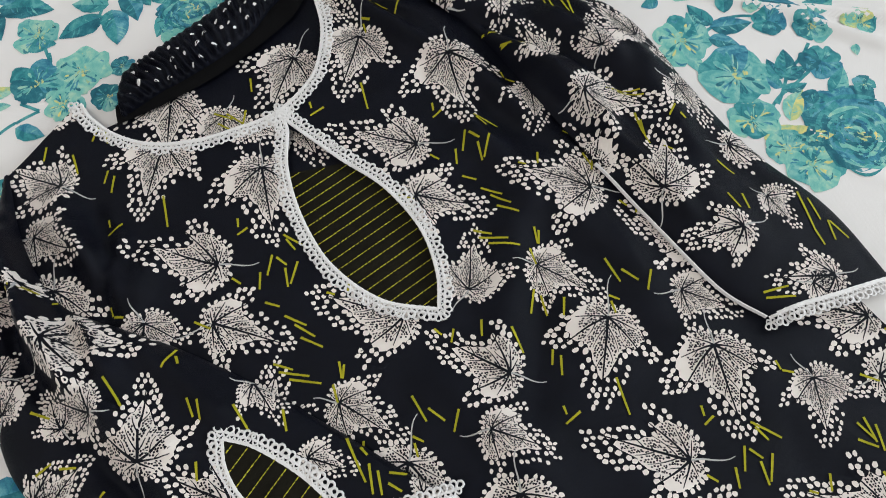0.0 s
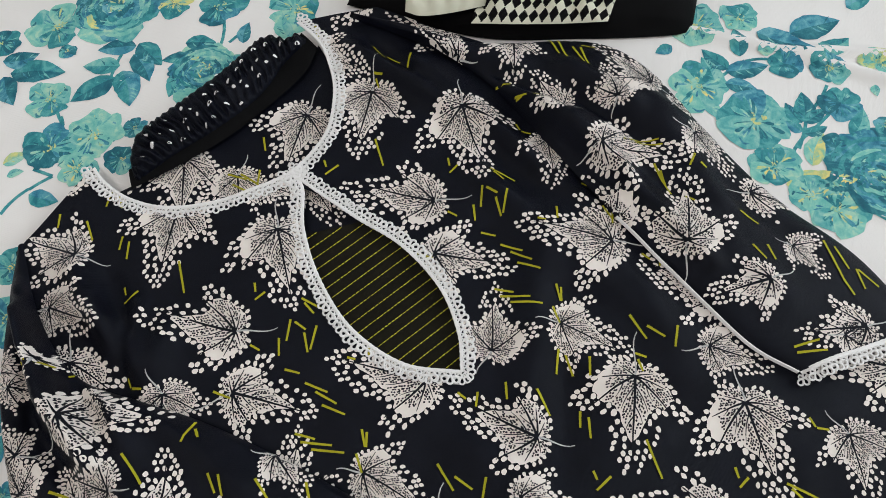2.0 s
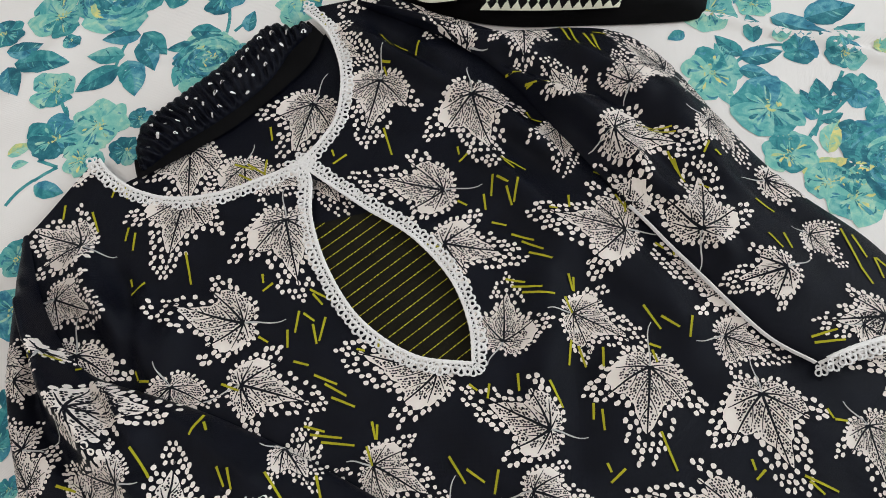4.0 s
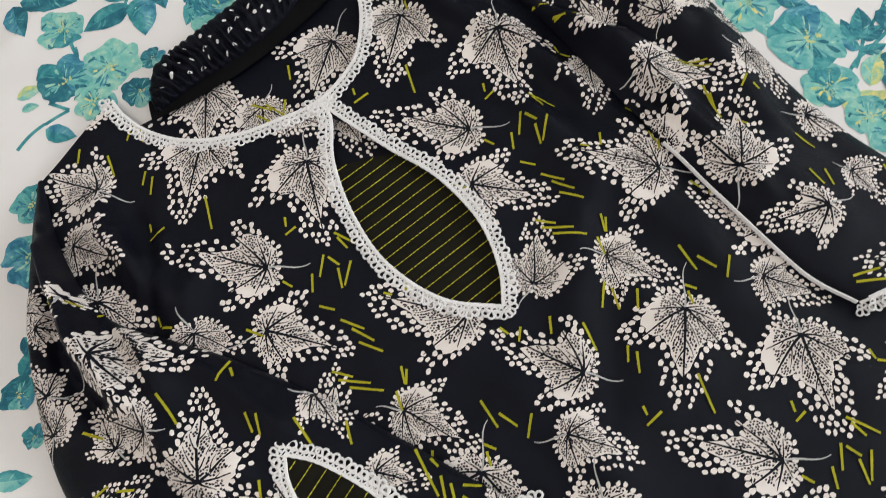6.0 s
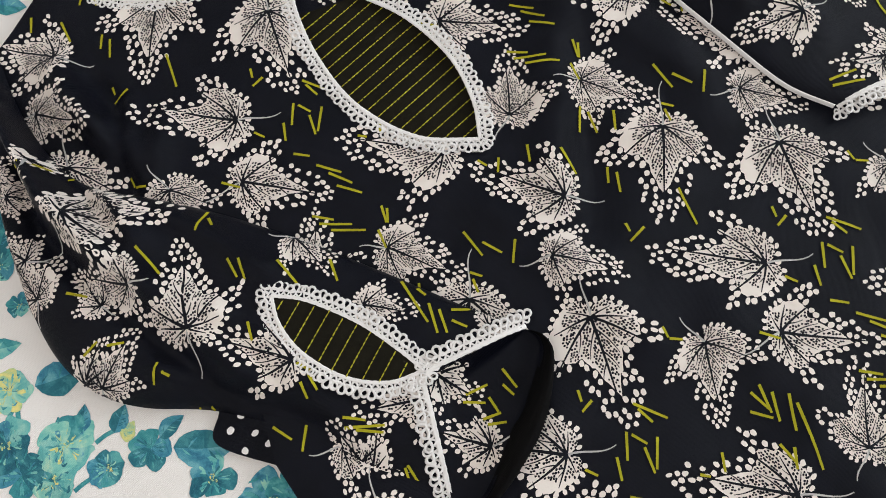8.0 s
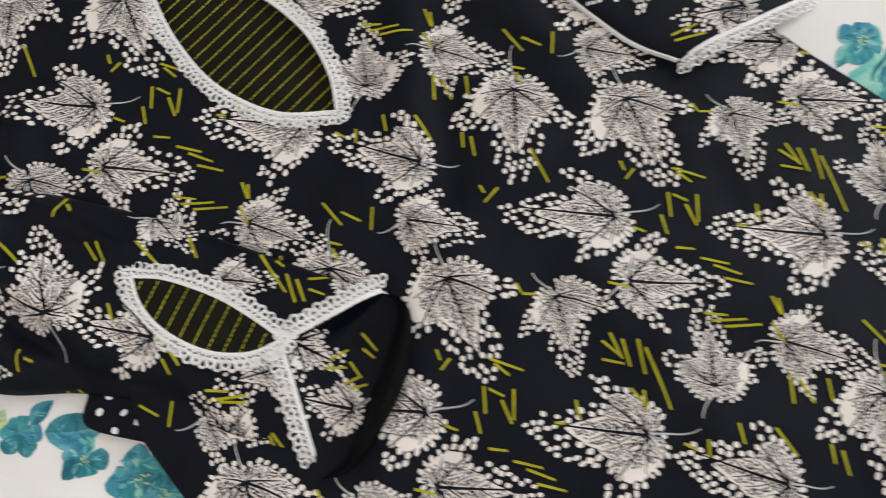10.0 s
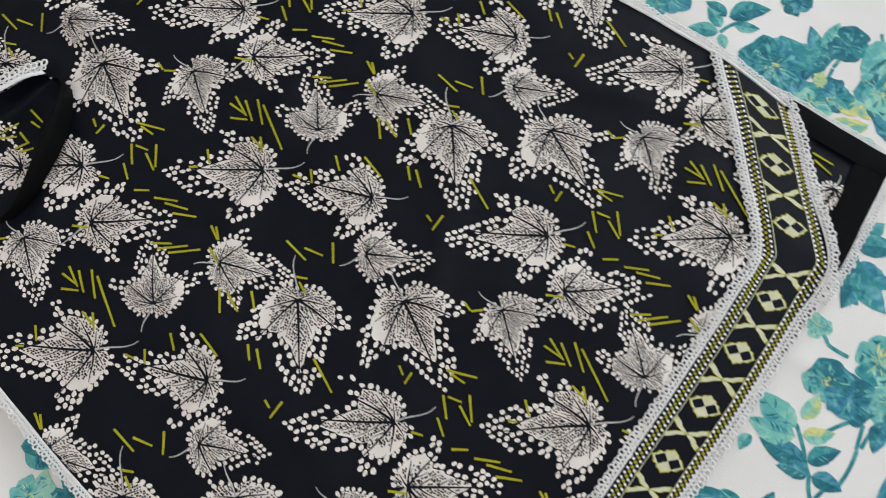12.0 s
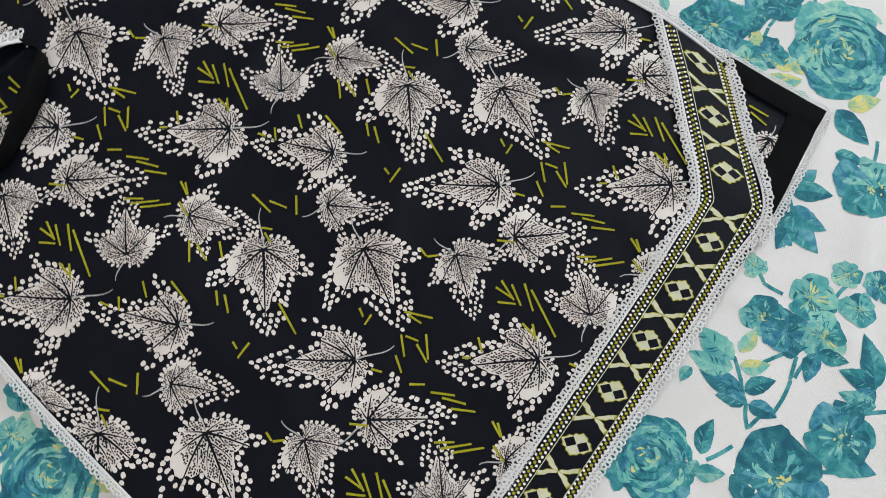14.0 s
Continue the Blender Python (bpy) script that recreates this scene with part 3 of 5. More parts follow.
def foliage_print(x, y, a, ln, tone):
    """One brushed leaf with a pointed tip, two halves of different tone, and side strokes from its rib."""
    pr = Print(sheet_tree)
    a = radians(a)
    one, two = {0: ((1, 0), (4, 1), (1, 2)), 1: ((2, 5), (1, 2), (5, 2)), 2: ((0, 4), (0, 1), (4, 0)), 3: ((3, 5), (3, 3), (5, 3))}[tone][random.randrange(3)]
    ln *= 1.12
    w = ln * random.uniform(0.48, 0.62) * (1.15 if ln < 0.02 else 1.0)
    bend = random.uniform(-0.10, 0.10) * ln

    def side(s):
        return [(u, bend * math.sin(math.pi * u) + s * w * 0.5 * math.sin(math.pi * u ** 0.75) ** 0.9 * random.uniform(0.94, 1.06)) for u in np.linspace(0, 1, 13)]

    def put(pts, slot, lift):
        pr.poly([(x + u * ln * math.cos(a) - v * math.sin(a), y + u * ln * math.sin(a) + v * math.cos(a)) for u, v in pts], slot, lift)
    up, lo = side(1), side(-1)
    mid = [(u, bend * math.sin(math.pi * u)) for u in np.linspace(0, 1, 13)]
    for half, slot in ((up, one), (lo, two)):
        for q0, q1 in ((0, 0.5), (0.5, 1)):
            for k in range(12):
                put([(mid[i][0], mid[i][1] + (half[i][1] - mid[i][1]) * q) for i, q in ((k, q0), (k + 1, q0), (k + 1, q1), (k, q1))], slot, 0.00034)
    for k in range(7):
        u, sg = 0.12 + 0.10 * k + random.uniform(-.02, .02), random.choice((-1, 1))
        v = bend * math.sin(math.pi * u)
        d = sg * w * 0.36 * math.sin(math.pi * u ** 0.75)
        put([(u, v), (u + 0.09, v + d * 0.5), (u + 0.16, v + d), (u + 0.05, v + d * 0.6)], random.choice((0, 2, 4, 1) if tone != 3 else (5, 2, 3)), 0.00039)
    return pr.done("foliage_print", WASHES, sheet, smooth=True)


def twig_print(x, y, a, ln):
    pr = Print(sheet_tree)
    a = radians(a)
    last, bend = (x, y), random.uniform(-0.08, 0.08) * ln
    for u in np.linspace(0.1, 1, 9):
        v = bend * math.sin(math.pi * u)
        q = (x + u * ln * math.cos(a) - v * math.sin(a), y + u * ln * math.sin(a) + v * math.cos(a))
        pr.bar(*last, *q, 0.0030, 0.0026, 0, 0.00024, 1)
        last = q
    return pr.done("twig_print", [T_MID], sheet)


ROSES = [(0.67, 0.329, 0.044), (0.723, -0.029, 0.031), (0.41, -0.292, 0.035), (-0.394, -0.05, 0.04), (0.129, 0.339, 0.04), (-0.283, -0.023, 0.031),
    (0.328, 0.269, 0.043)]
FLOWERS = [(0.804, 0.013, 0.033, 0), (0.824, 0.065, 0.024, 0), (0.575, 0.284, 0.03, 2), (0.755, 0.137, 0.02, 1), (0.734, 0.105, 0.017, 0), (0.753, 0.104, 0.018, 2),
    (0.776, 0.118, 0.017, 1), (0.787, 0.151, 0.014, 0), (0.767, 0.169, 0.011, 1), (0.79, 0.176, 0.012, 0), (0.748, 0.241, 0.028, 0), (0.609, 0.332, 0.013, 2),
    (0.625, 0.293, 0.013, 2), (0.614, 0.276, 0.014, 1), (0.709, 0.133, 0.009, 1), (0.371, -0.291, 0.015, 1), (-0.405, -0.102, 0.024, 1), (-0.373, -0.107, 0.008, 0),
    (-0.335, -0.14, 0.019, 1), (-0.291, -0.162, 0.022, 0), (-0.28, -0.128, 0.023, 1), (-0.259, -0.153, 0.016, 1)] + \
    [(-0.245, -0.12, 0.014, 0), (-0.265, -0.098, 0.01, 0), (-0.418, -0.149, 0.015, 0), (-0.334, 0.022, 0.021, 0), (-0.362, -0.008, 0.015, 3), (-0.292, 0.073, 0.023, 1),
    (-0.063, 0.333, 0.024, 1), (-0.016, 0.29, 0.024, 1), (0.036, 0.303, 0.033, 0), (0.065, 0.293, 0.007, 3), (0.074, 0.283, 0.02, 1), (0.066, 0.369, 0.018, 2),
    (-0.046, 0.37, 0.017, 1), (0.011, 0.363, 0.015, 2), (0.037, 0.387, 0.016, 0), (0.057, 0.423, 0.015, 3), (0.129, 0.29, 0.024, 1), (0.102, 0.379, 0.01, 0),
    (0.092, 0.332, 0.013, 2), (0.109, 0.285, 0.018, 1), (-0.016, -0.336, 0.014, 3), (0.011, -0.355, 0.017, 0)] + \
    [(0.034, -0.329, 0.018, 1), (0.031, -0.358, 0.014, 2), (0.048, -0.345, 0.015, 1), (0.063, -0.317, 0.011, 0), (0.07, -0.291, 0.012, 2), (0.109, -0.273, 0.013, 0),
    (-0.059, -0.302, 0.008, 0), (0.446, 0.299, 0.025, 0), (0.404, 0.31, 0.015, 1), (0.366, 0.268, 0.02, 2), (0.478, 0.282, 0.017, 2), (0.158, -0.252, 0.017, 0),
    (0.213, -0.295, 0.014, 0), (0.232, -0.306, 0.01, 1), (0.275, 0.267, 0.017, 0), (0.143, -0.256, 0.018, 0), (0.153, -0.291, 0.014, 0), (-0.09, -0.298, 0.012, 0),
    (-0.21, -0.23, 0.016, 0), (-0.173, -0.248, 0.02, 0)] + \
    [(0.576, 0.283, 0.027, 0), (0.475, 0.272, 0.01, 0), (0.557, 0.344, 0.013, 2), (0.611, 0.337, 0.016, 2), (0.652, 0.315, 0.018, 1), (0.433, 0.309, 0.017, 0),
    (0.458, 0.297, 0.018, 2), (0.149, -0.245, 0.016, 2), (0.236, -0.309, 0.016, 1)]
FOLIAGE = [(0.735, 0.065, 172, 0.03, 1), (0.738, 0.059, -163, 0.03, 1), (0.735, 0.072, 89, 0.02, 3), (0.741, 0.063, 42, 0.02, 3), (0.751, 0.05, -168, 0.029, 2), (0.753, 0.05, 56, 0.022, 0),
    (0.753, 0.049, -157, 0.018, 2), (0.758, 0.042, -161, 0.019, 2), (0.76, 0.044, 12, 0.019, 2), (0.752, -0.006, 102, 0.024, 2), (0.752, -0.011, -82, 0.015, 0), (0.755, -0.019, 35, 0.019, 1),
    (0.779, 0.105, -78, 0.021, 2), (0.78, 0.106, 18, 0.019, 2), (0.817, 0.044, 20, 0.036, 0), (0.826, 0.109, -170, 0.026, 2), (0.825, 0.108, 132, 0.036, 2), (0.826, 0.108, -113, 0.025, 2)] + \
    [(0.832, 0.098, -164, 0.025, 0), (0.7, 0.2, 31, 0.028, 0), (0.707, 0.19, -2, 0.027, 0), (0.709, 0.186, -80, 0.03, 2), (0.708, 0.188, -29, 0.034, 0), (0.704, 0.19, -127, 0.025, 2),
    (0.7, 0.202, 76, 0.023, 0), (0.71, 0.248, 18, 0.021, 0), (0.602, 0.296, 154, 0.022, 0), (0.601, 0.297, 99, 0.026, 0), (0.6, 0.303, 65, 0.012, 0), (0.596, 0.303, -141, 0.011, 0),
    (0.616, 0.29, 127, 0.017, 3), (0.625, 0.288, 26, 0.027, 3), (0.634, 0.268, 39, 0.027, 3), (0.692, 0.281, -16, 0.033, 2), (0.698, 0.289, 52, 0.025, 3), (0.671, 0.274, -172, 0.015, 1)] + \
    [(0.714, 0.041, -93, 0.012, 0), (0.348, -0.275, 18, 0.022, 0), (0.432, -0.281, 17, 0.015, 3), (0.362, -0.278, 97, 0.018, 0), (-0.342, -0.057, -121, 0.03, 2), (-0.343, -0.054, 7, 0.031, 0),
    (-0.331, -0.078, -128, 0.029, 0), (-0.335, -0.063, -5, 0.033, 2), (-0.32, -0.087, -94, 0.037, 2), (-0.324, -0.079, -19, 0.034, 0), (-0.398, -0.156, 68, 0.028, 2), (-0.382, -0.162, -9, 0.032, 2),
    (-0.382, -0.156, 54, 0.042, 0), (-0.299, -0.198, 81, 0.019, 3), (-0.287, -0.2, 73, 0.012, 1), (-0.261, -0.193, 38, 0.023, 0), (-0.301, -0.025, -119, 0.023, 0), (-0.291, -0.042, -52, 0.022, 1)] + \
    [(-0.321, 0.029, 103, 0.018, 0), (-0.287, 0.017, 134, 0.02, 2), (-0.318, -0.022, 53, 0.024, 0), (-0.266, 0.051, 160, 0.028, 1), (-0.06, 0.303, -99, 0.015, 0), (-0.017, 0.34, 144, 0.027, 0),
    (-0.013, 0.323, -174, 0.026, 2), (-0.012, 0.305, 160, 0.023, 0), (-0.013, 0.319, 63, 0.033, 2), (-0.005, 0.31, 38, 0.024, 2), (-0.007, 0.285, -9, 0.023, 1), (0.061, 0.332, 137, 0.027, 0),
    (0.061, 0.332, 87, 0.021, 0), (0.06, 0.33, 169, 0.02, 0), (0.066, 0.324, -171, 0.014, 0), (0.068, 0.324, 71, 0.018, 0), (0.093, 0.351, 114, 0.027, 0), (0.092, 0.306, 117, 0.03, 3)] + \
    [(0.091, 0.278, 54, 0.047, 3), (0.11, 0.28, 54, 0.026, 3), (-0.027, 0.37, 26, 0.044, 2), (-0.009, 0.391, 69, 0.042, 2), (0.019, 0.393, 79, 0.03, 0), (0.002, 0.45, 79, 0.024, 0),
    (-0.012, 0.355, 69, 0.016, 1), (0.071, 0.404, -40, 0.01, 1), (-0.05, -0.337, 61, 0.023, 0), (-0.009, -0.323, 73, 0.032, 2), (0.034, -0.318, 137, 0.016, 2), (0.027, -0.326, 162, 0.01, 2),
    (0.048, -0.302, 124, 0.016, 2), (0.057, -0.3, 122, 0.012, 3), (0.069, -0.283, 93, 0.017, 2), (0.079, -0.28, 52, 0.035, 2), (0.183, -0.257, -18, 0.055, 0), (0.173, -0.259, 85, 0.011, 0)] + \
    [(0.179, -0.264, 62, 0.011, 0), (0.187, -0.271, 43, 0.01, 0), (0.255, -0.265, 0, 0.036, 2), (0.234, -0.261, 16, 0.03, 2), (0.36, 0.278, -23, 0.033, 2), (0.344, 0.306, 6, 0.022, 0),
    (0.274, 0.262, -87, 0.021, 0), (0.351, 0.251, 4, 0.027, 0), (0.183, -0.263, 171, 0.021, 0), (0.185, -0.265, -136, 0.014, 0), (0.189, -0.266, 112, 0.022, 0), (-0.125, -0.279, -3, 0.02, 0),
    (-0.1, -0.292, 127, 0.02, 0)] + \
    [(0.523, 0.296, 177, 0.018, 2), (0.525, 0.297, 51, 0.031, 0), (0.532, 0.294, 29, 0.018, 0), (0.525, 0.285, 154, 0.018, 0), (0.526, 0.28, -154, 0.021, 1), (0.528, 0.28, -41, 0.012, 1),
    (0.592, 0.314, 128, 0.02, 0), (0.592, 0.314, -171, 0.013, 0), (0.594, 0.31, 60, 0.017, 2), (0.597, 0.305, 51, 0.01, 0), (0.597, 0.303, -87, 0.009, 0), (0.631, 0.279, -158, 0.015, 1),
    (0.629, 0.286, 133, 0.021, 3), (0.636, 0.268, 37, 0.025, 3), (0.594, 0.279, 15, 0.034, 0), (0.598, 0.32, 97, 0.026, 1), (0.643, 0.292, 32, 0.017, 3), (0.372, 0.285, 18, 0.017, 2)] + \
    [(0.401, 0.259, 2, 0.027, 0), (0.441, 0.258, 96, 0.021, 1), (0.451, 0.261, 43, 0.012, 3), (0.476, 0.271, -43, 0.009, 0), (0.452, 0.32, 105, 0.016, 1), (0.169, -0.248, -106, 0.013, 0),
    (0.174, -0.25, -100, 0.015, 0), (0.183, -0.257, -98, 0.013, 0), (0.184, -0.259, -67, 0.022, 0), (0.18, -0.255, -26, 0.02, 0), (0.173, -0.249, -13, 0.013, 0), (0.199, -0.254, -25, 0.038, 2),
    (0.206, -0.258, -5, 0.019, 0), (0.201, -0.258, -48, 0.018, 0), (0.176, -0.241, -4, 0.021, 2), (0.237, -0.255, 22, 0.022, 1), (0.246, -0.265, 25, 0.028, 0), (0.263, -0.27, 22, 0.034, 2)] + \
    [(0.221, -0.302, 118, 0.022, 2), (0.395, -0.314, 77, 0.035, 1), (0.413, -0.311, 104, 0.021, 3), (0.44, -0.289, 117, 0.018, 3), (0.446, -0.279, 69, 0.014, 3), (0.406, -0.278, 10, 0.024, 2),
    (0.343, -0.274, 38, 0.018, 0)]
TWIGS = [(0.769, 0.029, 127, 0.016), (0.76, 0.042, 134, 0.02), (0.746, 0.056, 139, 0.016), (0.777, 0.05, 95, 0.027), (0.774, 0.077, 106, 0.018), (0.762, 0.092, -119, 0.024),
    (0.769, 0.031, 74, 0.022), (0.757, -0.007, 64, 0.022), (0.823, 0.035, 37, 0.037), (0.825, 0.086, 44, 0.02), (0.722, 0.162, 118, 0.03), (0.708, 0.188, 134, 0.019),
    (0.606, 0.283, 90, 0.023), (0.606, 0.306, 84, 0.02), (0.737, 0.127, -174, 0.016), (0.721, 0.126, 149, 0.009), (0.77, 0.143, 88, 0.019), (0.776, 0.08, 82, 0.024),
    (0.731, 0.278, -72, 0.025), (-0.319, -0.093, 133, 0.041), (-0.322, -0.141, -7, 0.018), (-0.265, -0.118, 100, 0.024)] + \
    [(-0.258, -0.218, 106, 0.028), (-0.265, -0.191, 89, 0.02), (-0.265, -0.171, -148, 0.018), (-0.293, -0.004, 142, 0.037), (-0.295, 0.008, 101, 0.016), (-0.011, 0.303, 91, 0.037),
    (-0.011, 0.34, 55, 0.024), (0.074, 0.305, 97, 0.027), (0.07, 0.331, 97, 0.023), (0.068, 0.354, 104, 0.02), (0.075, 0.31, 124, 0.043), (0.047, 0.374, -72, 0.028),
    (-0.422, -0.088, -40, 0.023), (-0.301, -0.146, 159, 0.014), (-0.267, -0.142, -152, 0.017), (-0.003, -0.338, -22, 0.012), (0.045, -0.314, 82, 0.014), (0.061, -0.338, 90, 0.012),
    (-0.004, -0.341, -51, 0.006), (0.163, -0.258, -20, 0.029)] + \
    [(0.527, 0.281, 68, 0.019), (0.613, 0.288, 94, 0.023), (0.611, 0.312, 90, 0.013), (0.605, 0.294, 124, 0.024), (0.625, 0.361, -47, 0.02), (0.418, 0.315, -11, 0.015),
    (0.167, -0.246, -34, 0.021), (0.181, -0.249, -14, 0.02), (0.367, -0.267, -19, 0.014), (0.38, -0.271, -30, 0.016)]
for r in TWIGS:
    twig_print(*r)
for r in FOLIAGE:
    foliage_print(*r)
for r in FLOWERS:
    flower_print(*r)
for r in ROSES:
    rose_print(*r)

# ---- the tunic ----
tunic = tagged(new("tunic"), "black leaf-print tunic with white lace trim, spread on the sheet", "tunic")

NECK_LOW = [(-.242, -.141), (-.225, -.140), (-.200, -.131), (-.175, -.111), (-.156, -.080), (-.148, -.050), (-.1435, -.022)]
NECK_HIGH = [(-.267, .063), (-.245, .066), (-.226, .064), (-.193, .051), (-.163, .027), (-.150, .004), (-.1435, -.022)]
KEY_LOW = [(-.127, -.022), (-.098, -.040), (-.057, -.053), (-.011, -.056), (.032, -.042), (.061, -.0135)]
KEY_HIGH = [(-.127, -.022), (-.110, -.012), (-.082, -.003), (-.041, .010), (.002, .012), (.037, .002), (.061, -.0135)]
SIDE_LOW = [(-.245, -.139), (-.227, -.185), (-.212, -.219), (-.15, -.238), (-.09, -.238), (-.04, -.21), (.04, -.20), (.10, -.225), (.13, -.238), (.302, -.253), (.38, -.262), (.70, -.280)]
SIDE_HIGH = [(-.267, .066), (-.240, .125), (-.15, .175), (0, .18), (.08, .20), (.2, .226), (.26, .2285), (.33, .236), (.45, .246), (.54, .256), (.604, .2535), (.649, .210), (.690, .171), (.70, .165)]


def body_z(x, y):
    z = 0.0110 + 0.0042 * wob(x, y, 7, 4) + 0.0024 * wob(x, y, 18, 5) + 0.0012 * abs(wob(x + .3 * y, y, 26, 6))
    # soft creases of the spread cloth
    z += fold(x, y, .20, .03, .46, -.02, .018, .003) + fold(x, y, .30, -.13, .55, -.16, .02, .003) + fold(x, y, .12, .10, .35, .17, .02, .0035)
    z += fold(x, y, .06, .05, .18, .07, .014, .004) + fold(x, y, .08, -.05, .20, -.01, .016, .004) + fold(x, y, .45, .16, .58, .22, .012, .003)
    # gathers that run in to the armhole on the high side
    z += fold(x, y, -.24, .085, -.06, .120, .010, .005) + fold(x, y, -.20, .125, .06, .140, .010, .006) + fold(x, y, -.02, .115, .12, .13, .009, .005)
    z += fold(x, y, -.235, .075, -.10, .118, .008, .009) + fold(x, y, -.19, .112, -.02, .132, .008, .010) - fold(x, y, -.22, .098, -.06, .125, .007, .005)
    z += fold(x, y, .00, .09, .14, .125, .012, .006) + fold(x, y, -.06, .09, .06, .115, .010, .006)
    z += fold(x, y, -.125, -.165, -.065, -.195, .008, .008) - fold(x, y, -.115, -.180, -.06, -.205, .006, .005)
    # pulls at the low shoulder
    z += fold(x, y, -.20, -.20, -.10, -.19, .010, .005) + fold(x, y, -.17, -.215, -.06, -.17, .010, .006)
    z += fold(x, y, -.190, -.186, -.075, -.196, .009, .009) - fold(x, y, -.17, -.172, -.07, -.182, .008, .005) + fold(x, y, -.10, -.150, -.05, -.195, .010, .006)
    # long soft waves
    z += fold(x, y, .02, .085, .135, -.015, .016, .006) + fold(x, y, .135, -.035, .24, -.028, .014, .005) - fold(x, y, .05, .085, .15, .0, .012, .003)
    z += fold(x, y, -.09, .095, .06, .085, .012, .005) + fold(x, y, .30, .05, .36, -.10, .016, .004) + fold(x, y, .42, .10, .50, -.05, .014, .0035) + fold(x, y, .22, -.08, .26, -.22, .014, .005)
    near = min(abs(x - interp(y, [(-.3, .7), (.165, .697), (.26, .6)])), 0.06) / 0.06
    return max(z * (0.55 + 0.45 * near), 0.0055)


def build_front():
    xs = sorted(set(np.round(np.r_[np.linspace(-.267, -.13, 60), np.linspace(-.13, .07, 70), np.linspace(.07, .66, 150), np.linspace(.66, .70, 16)], 5)))
    verts, faces, nv = [], [], 56
    for strip in (0, 1):
        base = len(verts)
        cols = []
        for x in xs:
            if strip == 0:
                if x < -.2445:
                    continue
                a, b = interp(x, SIDE_LOW), interp(x, NECK_LOW) if x < -.1435 else interp(x, KEY_LOW) if -.127 <= x <= .061 else -.022 if x < 0 else -.0135
            else:
                a, b = interp(x, NECK_HIGH) if x < -.1435 else interp(x, KEY_HIGH) if -.127 <= x <= .061 else -.022 if x < 0 else -.0135, interp(x, SIDE_HIGH)
            cols.append(x)
            for v in np.linspace(0, 1, nv + 1):
                y = a + (b - a) * v
                verts.append((x, y, body_z(x, y)))
        faces += grid_faces(len(cols) - 1, nv, base)
    return mesh_ob("front_panel", verts, faces, [BLACK], tunic, "black georgette with cream leaf print")


front = build_front()
front_tree = tree_of(front)


def pulled(x, y):
    """The print creeps towards the neck, where the yoke is stretched."""
    k = min(max((0.07 - x) / 0.24, 0), 1.1)
    return x - 0.018 * k, y - 0.012 * k * min(max((-y + 0.06) / 0.15, 0), 1)


# leaves lost in the armhole gathers
HIDDEN = {("M", -2, 0), ("K", -1, 1)}
for i in range(-3, 2):
    for j in range(-4, 3):
        for kind, (u, v) in LEAF_AT.items():
            x, y = u + i * REPEAT_X[0] + j * REPEAT_Y[0], v + i * REPEAT_X[1] + j * REPEAT_Y[1]
            if -.33 < x < .76 and -.33 < y < .30 and (kind, i, j) not in HIDDEN:
                leaf_print(kind, *pulled(x, y), front_tree, front)

# dashes of one repeat, by their middles
DASHES_UPPER = [(.578, .001, -21, .017), (.577, -.002, 4, .014), (.583, -.007, 32, .013), (.585, .002, -31, .017), (.593, .006, -37, .021), (.608, .003, -27, .038),
                (.607, -.013, -8, .013), (.611, -.012, -42, .012), (.608, .056, 39, .014), (.616, .059, 47, .021), (.624, .062, 47, .022), (.344, .080, -24, .012),
                (.346, .081, -37, .010), (.355, .068, -18, .013), (.381, .047, -45, .017), (.388, .052, -20, .015), (.397, .062, -39, .013)]
DASHES_MIDDLE = [(.412, .095, 30, .008), (.417, .090, -21, .009), (.376, .007, -35, .012), (.397, .021, -12, .019), (.368, -.012, -45, .010), (.360, .148, 16, .007),
                 (.420, .034, -41, .011), (.428, .035, -36, .014), (.453, .017, -18, .006), (.460, .018, -86, .013), (.396, .107, -6, .020), (.406, .114, 17, .014),
                 (.417, .122, -48, .015), (.569, .075, 38, .011), (.587, .081, 31, .017), (.596, .082, 24, .017), (.605, .081, 31, .017)]
DASHES_LOWER = [(.555, .029, 32, .013), (.506, .090, -27, .007), (.513, .089, -84, .009), (.539, .110, 5, .011), (.539, .114, 25, .021), (.544, .090, -43, .016),
                (.546, .098, 17, .010), (.558, .094, -23, .015), (.558, .100, -47, .018), (.550, .078, -32, .013), (.541, .065, 23, .008), (.513, .152, -16, .007),
                (.520, .154, 45, .008), (.300, .119, -38, .011), (.298, .106, 39, .006), (.468, .054, -21, .026)]
rows = []
for i in range(-3, 2):
    for j in range(-4, 3):
        for u, v, a, ln in DASHES_UPPER + DASHES_MIDDLE + DASHES_LOWER:
            x, y = u + i * REPEAT_X[0] + j * REPEAT_Y[0], v + i * REPEAT_X[1] + j * REPEAT_Y[1]
            if -.3 < x < .72 and -.30 < y < .28:
                x, y = pulled(x, y)
                rows.append((x - math.cos(radians(a)) * ln / 2, y - math.sin(radians(a)) * ln / 2, a, ln))
stick_print(rows, front_tree, front)


# back of the tunic, seen through the neck and past the hem
def indexed(pts, n):
    """n + 1 points along straight runs, evenly by the list's own steps, so that corners stay sharp."""
    p = np.array(pts, float)
    at = np.linspace(0, len(p) - 1, n + 1)
    return np.stack([np.interp(at, range(len(p)), p[:, k]) for k in range(2)], 1)


